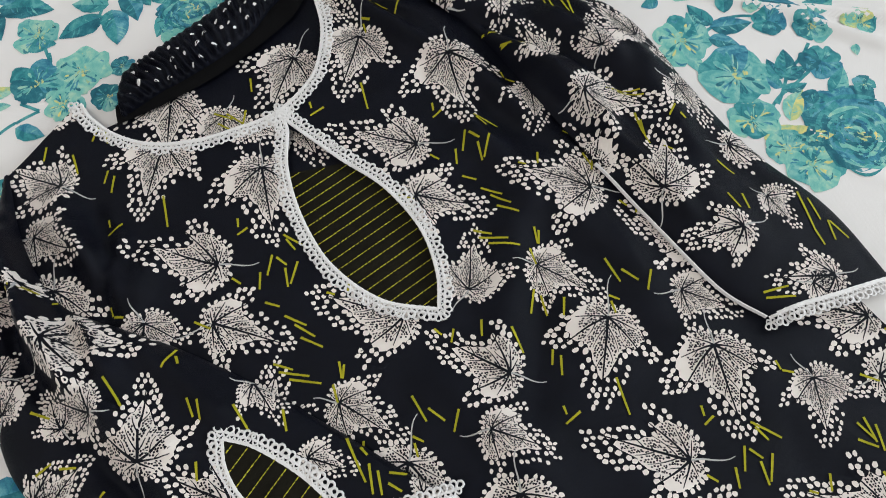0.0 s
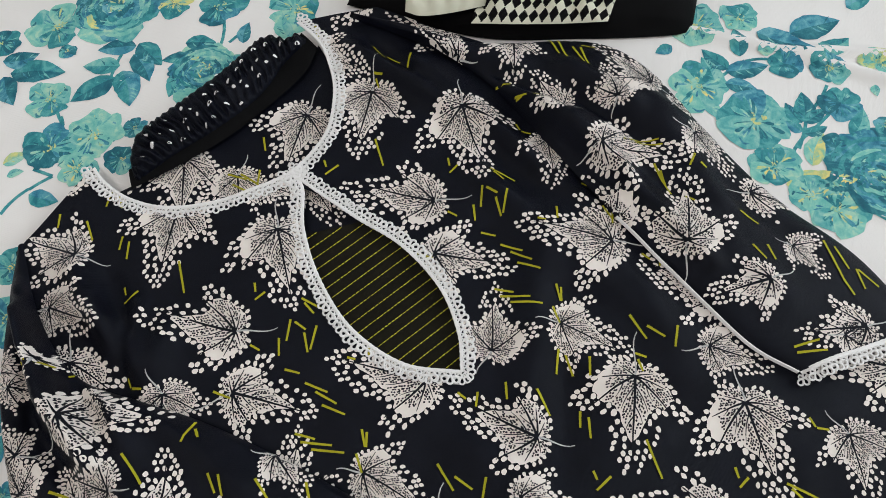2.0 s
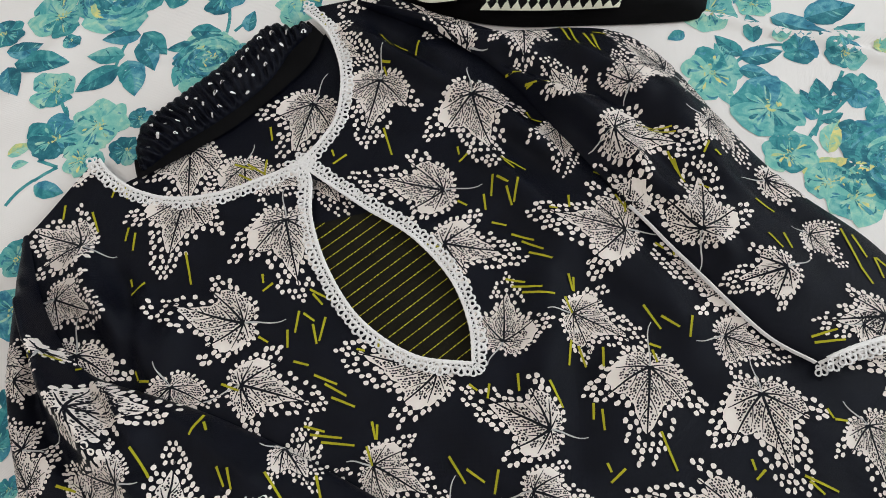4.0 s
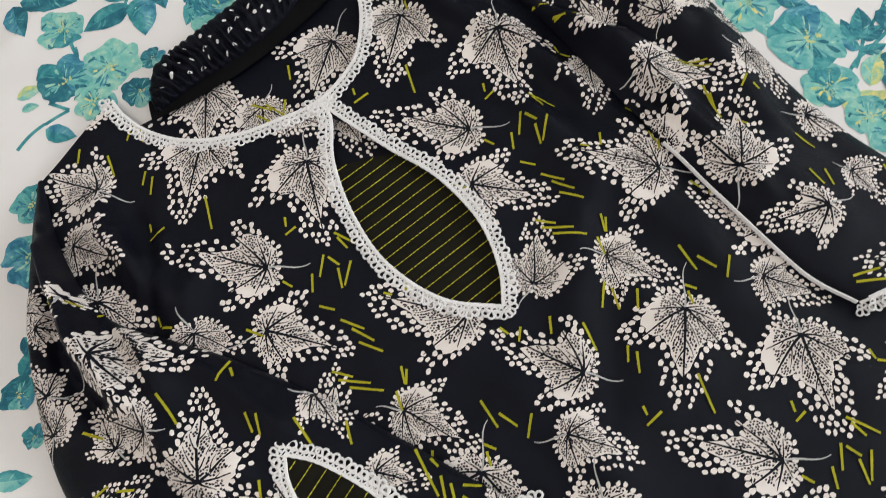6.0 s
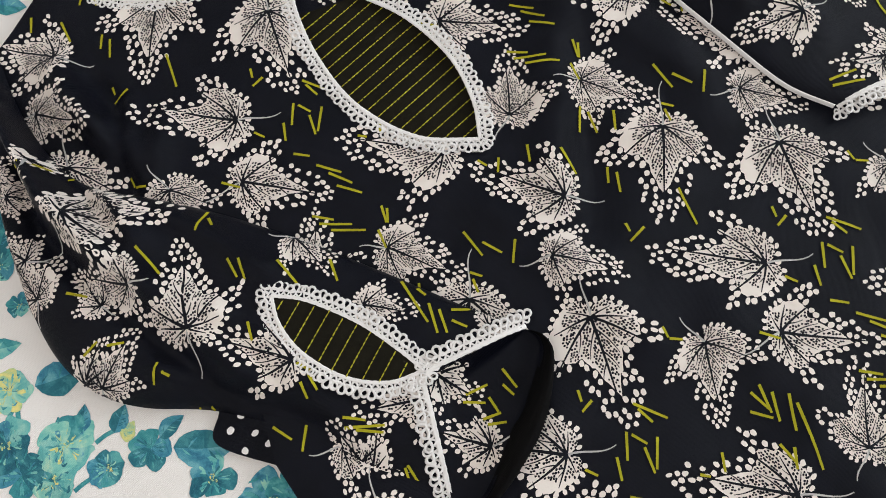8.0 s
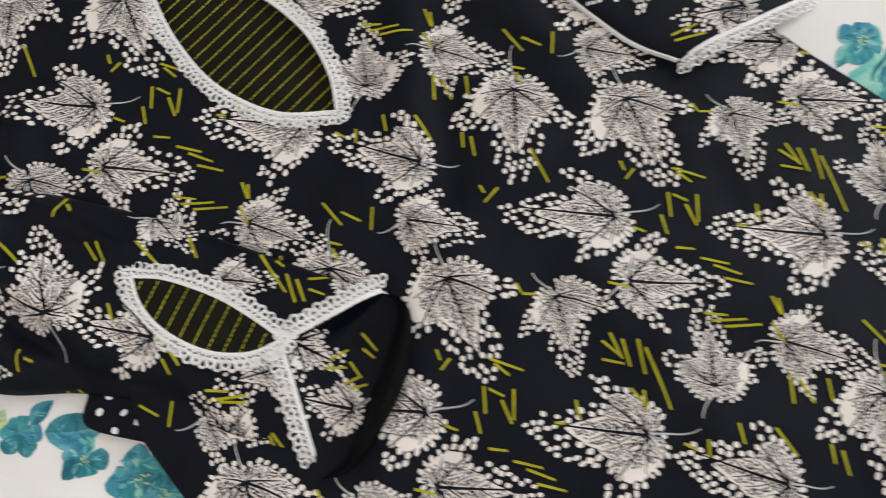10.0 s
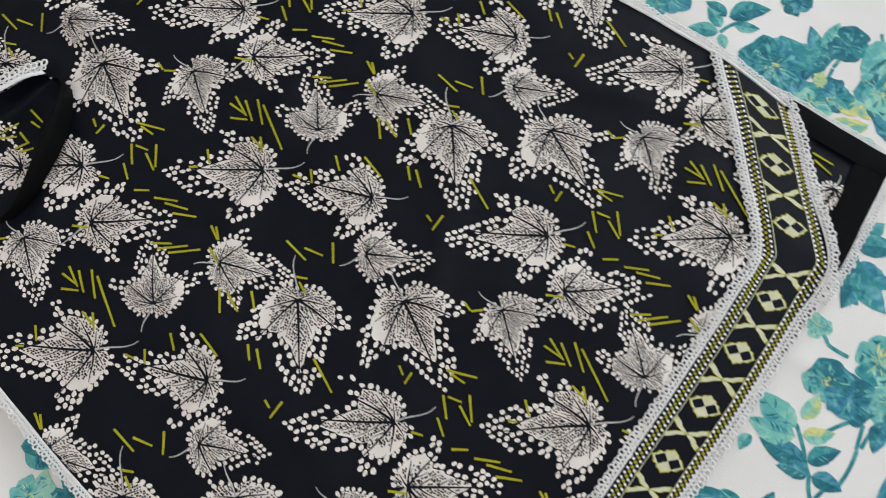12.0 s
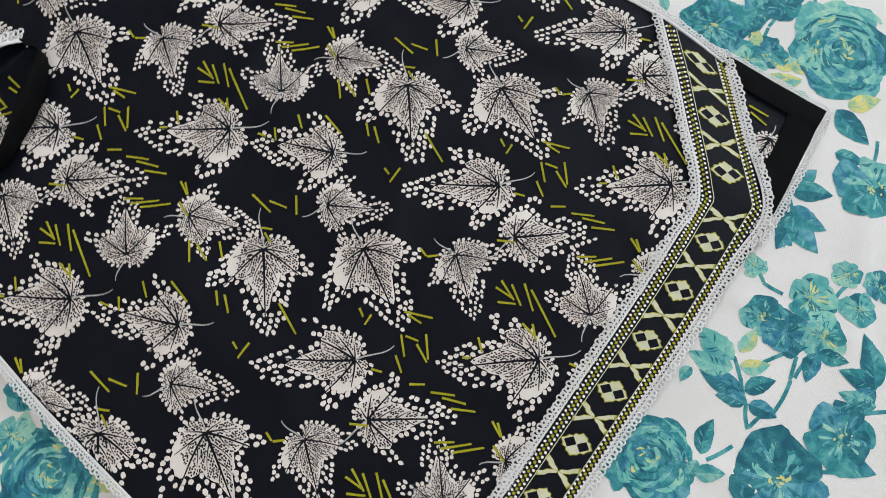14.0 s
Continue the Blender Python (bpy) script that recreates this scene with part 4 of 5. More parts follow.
def build_strip(name, c0, c1, n, k, zf, mat, parent, label="", along=curve):
    a, b = along(c0, n), along(c1, n)
    verts = []
    for i in range(n + 1):
        for j in range(k + 1):
            t = j / k
            p = a[i] * (1 - t) + b[i] * t
            verts.append((p[0], p[1], zf(p[0], p[1], i / n, t)))
    return mesh_ob(name, verts, grid_faces(n, k), [mat], parent, label)


back = build_strip("back_panel", [(-.216, -.135), (-.210, -.085), (-.211, -.032), (-.224, .034), (-.242, .066)],
                   [(.02, -.07), (.02, -.05), (.02, -.02), (.02, .0), (.02, .03)], 50, 40,
                   lambda x, y, s, t: 0.0035 + 0.0012 * wob(x, y, 14, 7), BLACK, tunic, "inside of the black leaf-print back")
build_strip("back_neck_facing", [(-.226, -.120), (-.226, -.078), (-.227, -.025), (-.246, .035), (-.258, .060)],
            [(-.209, -.126), (-.205, -.082), (-.206, -.030), (-.219, .035), (-.236, .062)], 40, 6,
            lambda x, y, s, t: 0.0085 + 0.0010 * math.sin(math.pi * t), FACING, tunic, "plain black neck facing")
back_tree = tree_of(back)
for x, y, a, ln, kind in [(-0.211, -0.08, -34, 0.05, 'B'), (-0.187, 0.019, -54, 0.054, 'A'), (-0.138, -0.012, -5, 0.058, 'J'), (-0.172, -0.055, -26, 0.05, 'K')]:
    leaf_print(kind, x, y, back_tree, back, a - LEAF[kind][0][0], 1.0)
stick_print([(-.178, -.060, 35, .016), (-.172, -.052, 20, .018), (-.168, -.062, 25, .02), (-.160, -.066, 10, .016), (-.166, -.038, -40, .014), (-.19, -.02, -25, .013)], back_tree, back)

HEM_TOP = [(.575, .2600), (.605, .2645), (.632, .2665), (.660, .2685), (.686, .2712)]
HEM_END = [(.686, .2712), (.6895, .245), (.694, .21), (.698, .175), (.699, .15)]
hem_back = build_strip("back_hem", HEM_TOP, [(.60, .15), (.625, .15), (.65, .15), (.675, .15), (.699, .15)], 40, 24,
                       lambda x, y, s, t: 0.0042 + 0.0009 * wob(x, y, 20, 8), BLACK, tunic, "black back hem showing past the front")
hem_tree = tree_of(hem_back)
build_strip("hem_facing", HEM_TOP, [(.575, .2420), (.605, .2465), (.632, .2480), (.660, .2500), (.6875, .2530)], 40, 6,
            lambda x, y, s, t: 0.0062 + 0.0008 * math.sin(math.pi * t) + 0.0005 * wob(x, y, 60, 17), FACING, tunic, "plain black turned hem")
build_strip("hem_facing", [(.6875, .2535), (.6905, .235), (.694, .21), (.698, .175), (.699, .15)], [(.664, .2505), (.667, .235), (.671, .21), (.675, .175), (.676, .15)], 30, 6,
            lambda x, y, s, t: 0.0058 + 0.0007 * math.sin(math.pi * t) + 0.0005 * wob(x, y, 60, 18), FACING, tunic, "plain black turned hem")
lace_edge("hem_lace", HEM_TOP, hem_tree, tunic, 1, .0012, .0046)
lace_edge("hem_lace", HEM_END, hem_tree, tunic, 1, .0012, .0066)
leaf_print("G", .664, .224, hem_tree, hem_back, 60, 0.5)
stick_print([(.636, .2385, 4, .017), (.640, .2345, -8, .016)], hem_tree, hem_back)

# inset under the keyhole
inset = build_strip("keyhole_inset", [(-.098, -.046), (-.057, -.060), (-.011, -.063), (.032, -.049), (.066, -.0135)],
                    [(-.076, .004), (-.041, .016), (.002, .018), (.037, .008), (.066, -.0135)], 40, 16,
                    lambda x, y, s, t: 0.0066 + 0.0010 * wob(x, y, 20, 9), INSET, tunic, "black inset with lime running stitches")


def stitches(tree, parent, x, y, a, step, n, reach_):
    """Parallel rows of running stitch: short slubby threads."""
    verts, faces = [], []
    ca, sa = math.cos(radians(a)), math.sin(radians(a))
    for k in range(n):
        ox, oy = x - sa * step * k, y + ca * step * k
        u = -reach_
        while u < reach_:
            ln = random.uniform(0.0024, 0.0034)
            p0, p1 = (ox + ca * u, oy + sa * u), (ox + ca * (u + ln), oy + sa * (u + ln))
            h0, h1 = (tree.ray_cast(Vector((*p, 0.5)), Vector((0, 0, -1)))[0] for p in (p0, p1))
            if h0 is not None and h1 is not None:
                i = len(verts)
                w = random.uniform(0.00028, 0.00042)
                for q, h, g in ((p0, h0, 0.6), (((p0[0] + p1[0]) / 2, (p0[1] + p1[1]) / 2), (h0 + h1) / 2, 1.2), (p1, h1, 0.6)):
                    for sx, dz in ((-1, 0.0), (0, 0.0005), (1, 0.0)):
                        verts.append((q[0] - sa * w * sx * g, q[1] + ca * w * sx * g, h.z + 0.0002 + dz * g))
                for r in (0, 3):
                    faces += [(i + r, i + r + 1, i + r + 4, i + r + 3), (i + r + 1, i + r + 2, i + r + 5, i + r + 4)]
            u += ln + random.uniform(0.0002, 0.0005)
    tagged(mesh_ob("stitching", verts, faces, [THREAD], parent, "lime green running stitch"), kind="stuff")


STITCH = [(-0.063, -0.027, 92, 0.038), (0.046, -0.025, 93, 0.02), (0.095, -0.183, 110, 0.029), (0.135, -0.162, 101, 0.02)]
stitches(tree_of(inset), inset, -.092, -.02, STITCH[0][2], -0.0084, 24, 0.08)

# ---- sleeves ----
LOW_TOP = [(-.214, -.212), (-.150, -.226), (-.095, -.224), (-.052, -.197), (-.017, -.172), (.034, -.143), (.09, -.116), (.141, -.094), (.170, -.078)]
LOW_OUT = [(-.214, -.219), (-.177, -.243), (-.128, -.270), (-.077, -.288), (-.035, -.299), (-.003, -.301), (.025, -.294), (.05, -.278), (.083, -.245), (.128, -.2165), (.168, -.205), (.201, -.190), (.221, -.180)]


def low_z(x, y, s, t):
    rim = min(1, t / 0.10, (1 - t) / 0.12)
    grow = min(1, max(0, (s - 0.04) / 0.40))
    grow = grow * grow * (3 - 2 * grow)
    z = (body_z(x, y) + 0.0012) * (1 - t) + 0.004 * t + 0.0010 + 0.003 * grow * (1 - t)
    z += (0.004 + 0.009 * grow + 0.005 * math.sin(math.pi * s)) * (max(0, 4 * t * (1 - t))) ** (0.9 - 0.4 * grow)
    z += 0.0035 * wob(x, y, 12, 11) * rim
    z += rim * (fold(x, y, -.19, -.226, -.105, -.240, .007, .010) - fold(x, y, -.18, -.236, -.10, -.252, .006, .006)
                + fold(x, y, -.105, -.236, -.02, -.236, .008, .010) + fold(x, y, -.17, -.235, -.05, -.245, .010, .012) + fold(x, y, -.13, -.215, .00, -.215, .009, .009)
                + fold(x, y, -.02, -.235, .10, -.215, .008, .008) - fold(x, y, -.03, -.256, .13, -.226, .007, .007)
                + fold(x, y, -.05, -.195, .06, -.165, .009, .006) + fold(x, y, .06, -.200, .16, -.192, .008, .004)
                + fold(x, y, -.165, -.228, -.084, -.243, .006, .012) + fold(x, y, -.095, -.244, -.020, -.238, .007, .012) + fold(x, y, -.035, -.240, .060, -.200, .008, .008)
                - fold(x, y, -.150, -.246, -.080, -.260, .006, .010) - fold(x, y, -.090, -.260, -.020, -.256, .007, .009) + fold(x, y, -.135, -.272, -.05, -.282, .009, .007)
                - fold(x, y, -.110, -.228, -.040, -.222, .006, .007) + fold(x, y, .035, -.262, .085, -.222, .008, .006) - fold(x, y, .06, -.238, .15, -.200, .007, .005))
    return z


def build_low_sleeve():
    n, k = 130, 44
    a, b = curve(LOW_TOP, n), curve(LOW_OUT, n)
    verts = []
    for i in range(n + 1):
        s = i / n
        for j in range(k + 1):
            t = j / k
            p = a[i] * (1 - t) + b[i] * t
            dip = s ** 7 * (1 - abs(t - 0.52) / 0.52 if t < 0.52 else (1 - t) / 0.48)
            p = p + np.array([-.043, -.010]) * dip
            verts.append((p[0], p[1], max(low_z(p[0], p[1], s, t) + 0.006 * s ** 6 * (1 - t), body_z(p[0], p[1]) + 0.0012 if t < 0.5 and p[0] < .2 else 0)))
    ob = mesh_ob("sleeve", verts, grid_faces(n, k), [BLACK], tunic, "lace-trimmed sleeve folded over the front")
    end = [verts[n * (k + 1) + j] for j in range(k + 1)]
    return ob, end


low_sleeve, low_end = build_low_sleeve()
low_tree = tree_of(low_sleeve)
for x, y, a, ln, kind in [(0.04, -0.225, 150, 0.059, 'A'), (0.094, -0.192, -151, 0.057, 'E'), (-0.061, -0.237, 58, 0.068, 'H'), (0.034, -0.144, 6, 0.038, 'C'), 
    (-0.147, -0.185, -44, 0.062, 'B'), (-0.044, -0.286, 173, 0.043, 'K'), (0.026, -0.288, 105, 0.042, 'J'), (0.097, -0.14, 42, 0.035, 'M'), 
    (0.163, -0.147, -121, 0.045, 'G'), (0.171, -0.2, 178, 0.039, 'B'), (-0.115, -0.264, 48, 0.034, 'J'), (0.157, -0.094, 117, 0.025, 'K'), 
    (-0.004, -0.235, -142, 0.043, 'J'), (-0.065, -0.276, -166, 0.035, 'M'),
    (0.016, -0.295, 107, 0.032, 'E'), (-0.135, -0.268, 36, 0.028, 'C'), (-0.109, -0.235, 108, 0.021, 'M'), (-0.011, -0.258, 179, 0.033, 'J'), (0.163, -0.205, 94, 0.027, 'F')]:
    leaf_print(kind, x, y, low_tree, low_sleeve, a - LEAF[kind][0][0], ln / LEAF[kind][0][1])
stick_print([(0.021, -0.182, -13, 0.013), (0.026, -0.177, -23, 0.013), (0.041, -0.161, 0, 0.02), (0.061, -0.137, -20, 0.015), 
    (-0.015, -0.174, -53, 0.015), (-0.01, -0.176, -8, 0.007), (-0.02, -0.218, 0, 0.024), (0.059, -0.197, -24, 0.012), 
    (0.041, -0.252, -55, 0.012), (0.047, -0.253, 22, 0.005), (0.097, -0.191, 21, 0.009), (0.106, -0.19, -10, 0.011), 
    (0.107, -0.196, -17, 0.01), (0.143, -0.194, 52, 0.023), (0.138, -0.191, 42, 0.013), (0.148, -0.19, 43, 0.016), (0.182, -0.181, -9, 0.012), 
    (0.182, -0.183, -24, 0.01), (0.114, -0.232, -9, 0.013), (0.124, -0.228, 23, 0.015), (0.135, -0.212, -42, 0.013), 
    (0.005, -0.284, 90, 0.012)] + \
    [(0.011, -0.269, 56, 0.011), (0.073, -0.252, 0, 0.004), (0.078, -0.246, 0, 0.005), (-0.032, -0.269, 36, 0.014), (0.1, -0.114, -9, 0.031), 
    (0.11, -0.11, 8, 0.007), (0.122, -0.111, -25, 0.019), (0.129, -0.109, -23, 0.015), (0.134, -0.104, 49, 0.011), (0.139, -0.108, 24, 0.01), 
    (-0.113, -0.247, 58, 0.019), (-0.095, -0.228, 77, 0.013)], low_tree, low_sleeve)

# the far half of the cuff: lining and black turned edge
FAR_LIP = [(.170, -.078), (.181, -.074), (.193, -.080), (.213, -.108), (.226, -.145), (.228, -.166), (.221, -.180)]
front_end = [p[:2] for p in low_end]
lip = curve(FAR_LIP, 44)


def across(j, t):
    return np.array(front_end[j]) * (1 - t) + lip[j] * t


def lip_z(j):
    e = math.sin(math.pi * j / 44)
    return 0.013 + 0.025 * e ** 0.7 * (1 - 0.30 * j / 44)


verts = []
for j in range(45):
    for k in range(15):
        t = k / 14
        p = across(j, t)
        e = math.sin(math.pi * j / 44)
        low = body_z(*p) + 0.0014
        drop = min(1, t / 0.22)
        rise = max(0, (t - 0.80) / 0.20)
        z = (low_end[j][2] - 0.0012) * (1 - drop) + low * drop + (lip_z(j) - low) * rise ** 1.6 + 0.004 * e * wob(*p, 40, 31) * drop * (1 - rise)
        verts.append((p[0], p[1], max(z, low)))
lining = mesh_ob("sleeve_lining", verts, grid_faces(44, 14), [BLACK], tunic, "printed inside of the sleeve end")
lining_tree = tree_of(lining)
for x, y, a, ln, kind in [(0.206, -0.139, -147, 0.042, 'H'), (0.156, -0.135, 20, 0.034, 'A')]:
    leaf_print(kind, x, y, lining_tree, lining, a - LEAF[kind][0][0], ln / LEAF[kind][0][1])
stick_print([(0.175, -0.13, 73, 0.014), (0.177, -0.134, 46, 0.013), (0.178, -0.104, -5, 0.014), (0.185, -0.11, 4, 0.009), (0.185, -0.121, -9, 0.01), (0.192, -0.132, 68, 0.011), (0.196, -0.132, 56, 0.011)], lining_tree, lining)
verts = []
for j in range(45):
    for t, dz in ((0.82, None), (0.86, -0.014), (0.90, -0.006), (0.95, -0.0012), (0.985, 0.0006), (1.02, 0.0010), (1.05, -0.003), (1.06, -0.02)):
        p = across(j, t)
        if dz is None:
            z = body_z(*p) + 0.003
        else:
            z = lip_z(j) + dz
        verts.append((p[0], p[1], max(z, body_z(*p) + 0.0014)))
mesh_ob("cuff_facing", verts, grid_faces(44, 7), [FACING], tunic, "plain black turned cuff edge")

lace_edge("cuff_lace", [(p[0] - .003 * (1 - abs(j / 22 - 1)), p[1], p[2] + .0015) for j, p in enumerate(low_end)][::4], low_tree, tunic, -1, .0030, .0095)
SLEEVE_KEY = [(.056, -.177), (.073, -.163), (.103, -.149), (.131, -.142), (.150, -.139)]
SLEEVE_KEY_LOW = [(.056, -.177), (.072, -.184), (.094, -.185), (.121, -.176), (.141, -.159), (.150, -.139)]
key2 = build_strip("sleeve_inset", SLEEVE_KEY, SLEEVE_KEY_LOW, 36, 12,
                   lambda x, y, s, t: ((low_tree.ray_cast(Vector((x, y, .5)), Vector((0, 0, -1)))[0] or Vector((0, 0, .02))).z + 0.0009), INSET, tunic, "black inset with lime running stitches")
stitches(tree_of(key2), key2, .060, -.165, STITCH[2][2], -0.0092, 13, 0.05)
lace_edge("inset_lace", SLEEVE_KEY, low_tree, tunic, 1, .0024, .0092)
lace_edge("inset_lace", SLEEVE_KEY_LOW, low_tree, tunic, -1, .0024, .0092)

HIGH_IN = [(-.243, .100), (-.190, .126), (-.122, .149), (-.034, .150), (.039, .145), (.091, .148), (.16, .152), (.198, .165)]
HIGH_OUT = [(-.236, .105), (-.200, .135), (-.152, .170), (-.118, .225), (-.085, .257), (-.038, .265), (.031, .258), (.099, .257), (.165, .268), (.2285, .262)]


def high_z(x, y, s, t):
    rim = min(1, t / 0.10, (1 - t) / 0.10)
    lift = max(0, 4 * t * (1 - t)) ** (0.5 if s > 0.65 else 0.5 + 0.9 * (0.65 - s) * (1 - t))
    z = (body_z(x, y) + 0.0015) * (1 - t) + 0.004 * t + 0.0010
    z += (0.010 + 0.006 * math.sin(math.pi * s)) * lift
    z += 0.003 * wob(x, y, 12, 13) * rim
    z += rim * (fold(x, y, -.10, .20, -.01, .225, .010, .010) - fold(x, y, -.08, .185, .02, .21, .008, .008) + fold(x, y, .0, .165, .12, .172, .008, .008)
                + fold(x, y, -.20, .12, -.02, .155, .010, .008) + fold(x, y, -.14, .16, .03, .19, .012, .006) - fold(x, y, -.10, .145, .07, .165, .008, .006)
                + fold(x, y, -.03, .235, .10, .21, .012, .006) + fold(x, y, .04, .18, .17, .20, .013, .005) - fold(x, y, .05, .225, .16, .235, .010, .004)
                + fold(x, y, -.205, .113, -.110, .140, .007, .011) + fold(x, y, -.12, .139, -.050, .170, .008, .011) - fold(x, y, -.13, .155, -.045, .185, .007, .009)
                + fold(x, y, -.06, .168, .03, .172, .008, .009) - fold(x, y, -.02, .185, .07, .19, .008, .006) + fold(x, y, -.10, .225, .02, .245, .010, .007))
    return z


def build_high_sleeve():
    n, k = 120, 40
    a, b = curve(HIGH_IN, n), curve(HIGH_OUT, n)
    verts = []
    for i in range(n + 1):
        for j in range(k + 1):
            t = j / k
            p = a[i] * (1 - t) + b[i] * t
            verts.append((p[0], p[1], max(high_z(p[0], p[1], i / n, t), body_z(p[0], p[1]) + 0.0012 if t < 0.6 else 0)))
    return mesh_ob("sleeve", verts, grid_faces(n, k), [BLACK], tunic, "lace-cuffed sleeve laid across the front")


high_sleeve = build_high_sleeve()
high_tree = tree_of(high_sleeve)
for x, y, a, ln, kind in [(0.086, 0.167, 136, 0.064, 'A'), (0.083, 0.239, 38, 0.051, 'E'), (-0.011, 0.173, 44, 0.068, 'H'), (0.021, 0.242, -8, 0.048, 'C'), 
    (-0.036, 0.212, 156, 0.036, 'K'), (-0.059, 0.177, 177, 0.04, 'M'), (-0.134, 0.19, -40, 0.047, 'A'), (-0.148, 0.143, -163, 0.044, 'E'), 
    (-0.007, 0.249, 86, 0.031, 'J'), (-0.035, 0.25, -173, 0.062, 'F'), (0.132, 0.23, -2, 0.034, 'C'), (0.141, 0.192, -117, 0.047, 'F'), 
    (0.204, 0.223, -121, 0.051, 'G'), (0.042, 0.137, 178, 0.066, 'A'), (0.199, 0.206, 15, 0.031, 'C')]:
    leaf_print(kind, x, y, high_tree, high_sleeve, a - LEAF[kind][0][0], ln / LEAF[kind][0][1])
stick_print([(-0.121, 0.218, -25, 0.026), (-0.115, 0.222, -30, 0.032), (-0.099, 0.223, -22, 0.024), (-0.093, 0.226, -29, 0.023), 
    (-0.095, 0.229, 34, 0.011), (0.024, 0.195, -15, 0.027), (0.031, 0.195, -23, 0.013), (0.065, 0.196, -164, 0.007), 
    (-0.006, 0.192, 54, 0.027), (0.001, 0.197, 47, 0.021), (0.037, 0.223, -63, 0.011), (0.045, 0.221, 0, 0.006), (0.01, 0.265, -30, 0.016), 
    (0.09, 0.217, 15, 0.016), (0.115, 0.202, -4, 0.014), (0.121, 0.212, -23, 0.013), (0.142, 0.251, -24, 0.032), (0.15, 0.254, -18, 0.019), 
    (0.171, 0.238, -13, 0.013), (0.171, 0.253, -27, 0.016), (0.172, 0.254, 9, 0.018), (0.184, 0.173, 68, 0.018)] + \
    [(0.188, 0.172, 57, 0.02), (-0.094, 0.143, 56, 0.018), (-0.095, 0.15, 37, 0.031), (-0.115, 0.142, 52, 0.023), (-0.199, 0.114, 0, 0.019), 
    (-0.207, 0.103, 18, 0.016)], high_tree, high_sleeve)
lace_edge("cuff_lace", [(.199, .166), (.206, .19), (.214, .212), (.2285, .260)], high_tree, tunic, -1, .0032, .0092)
verts = []
pipe = curve(HIGH_IN[4:], 40)
for p in pipe:
    hit = high_tree.ray_cast(Vector((p[0], p[1] + .002, .5)), Vector((0, 0, -1)))[0]
    z = hit.z if hit is not None else 0.016
    verts += [(p[0], p[1] - .0008, z - .003), (p[0], p[1] - .0007, z + .0003), (p[0], p[1] - .0001, z + .0008), (p[0], p[1] + .0005, z + .0003)]
mesh_ob("sleeve_piping", verts, grid_faces(40, 3), [LACE], tunic, "thin white piping on the sleeve seam")

# ---- lace at neck and keyhole ----
neck = NECK_LOW + NECK_HIGH[::-1][1:]
lace_edge("neck_lace", neck, front_tree, tunic, -1, .0026, .0092)
lace_edge("keyhole_lace", [(-.1435, -.022)] + KEY_LOW, front_tree, tunic, -1, .0026, .0092)
lace_edge("keyhole_lace", [(-.1435, -.022)] + KEY_HIGH[1:], front_tree, tunic, 1, .0026, .0092)

# ---- the woven border along the hem ----
BAND_OUT = [(.604, .2535), (.627, .232), (.649, .210), (.690, .171), (.693, .12), (.697, .05), (.6985, -.02), (.700, -.09), (.702, -.18), (.704, -.28)]
BAND_IN = [(.541, .2555), (.576, .222), (.607, .190), (.648, .146), (.652, .11), (.656, .04), (.6585, -.03), (.661, -.10), (.664, -.18), (.666, -.28)]
band = build_strip("hem_border", BAND_IN, BAND_OUT, 162, 12, lambda x, y, s, t: body_z(min(x, .698), y) + 0.0009 + 0.0006 * math.sin(math.pi * t), BLACK, tunic, "black border woven with cream diamonds and dotted edges", along=indexed)
band_tree = tree_of(band)
ba, bb = indexed(BAND_IN, 900), indexed(BAND_OUT, 900)
BAND_RUN = np.r_[0, np.cumsum(np.linalg.norm(np.diff((ba + bb) / 2, axis=0), axis=1))]
BAND_LEN = float(BAND_RUN[-1])


def on_band(l, w):
    """A point l metres along the border and w (0 to 1) across it."""
    f = min(max(float(np.interp(l, BAND_RUN, range(901))), 0), 899.999)
    i = int(f)
    p = (ba[i] * (1 - w) + bb[i] * w) * (1 - f + i) + (ba[i + 1] * (1 - w) + bb[i + 1] * w) * (f - i)
    return (float(p[0]), float(p[1]))


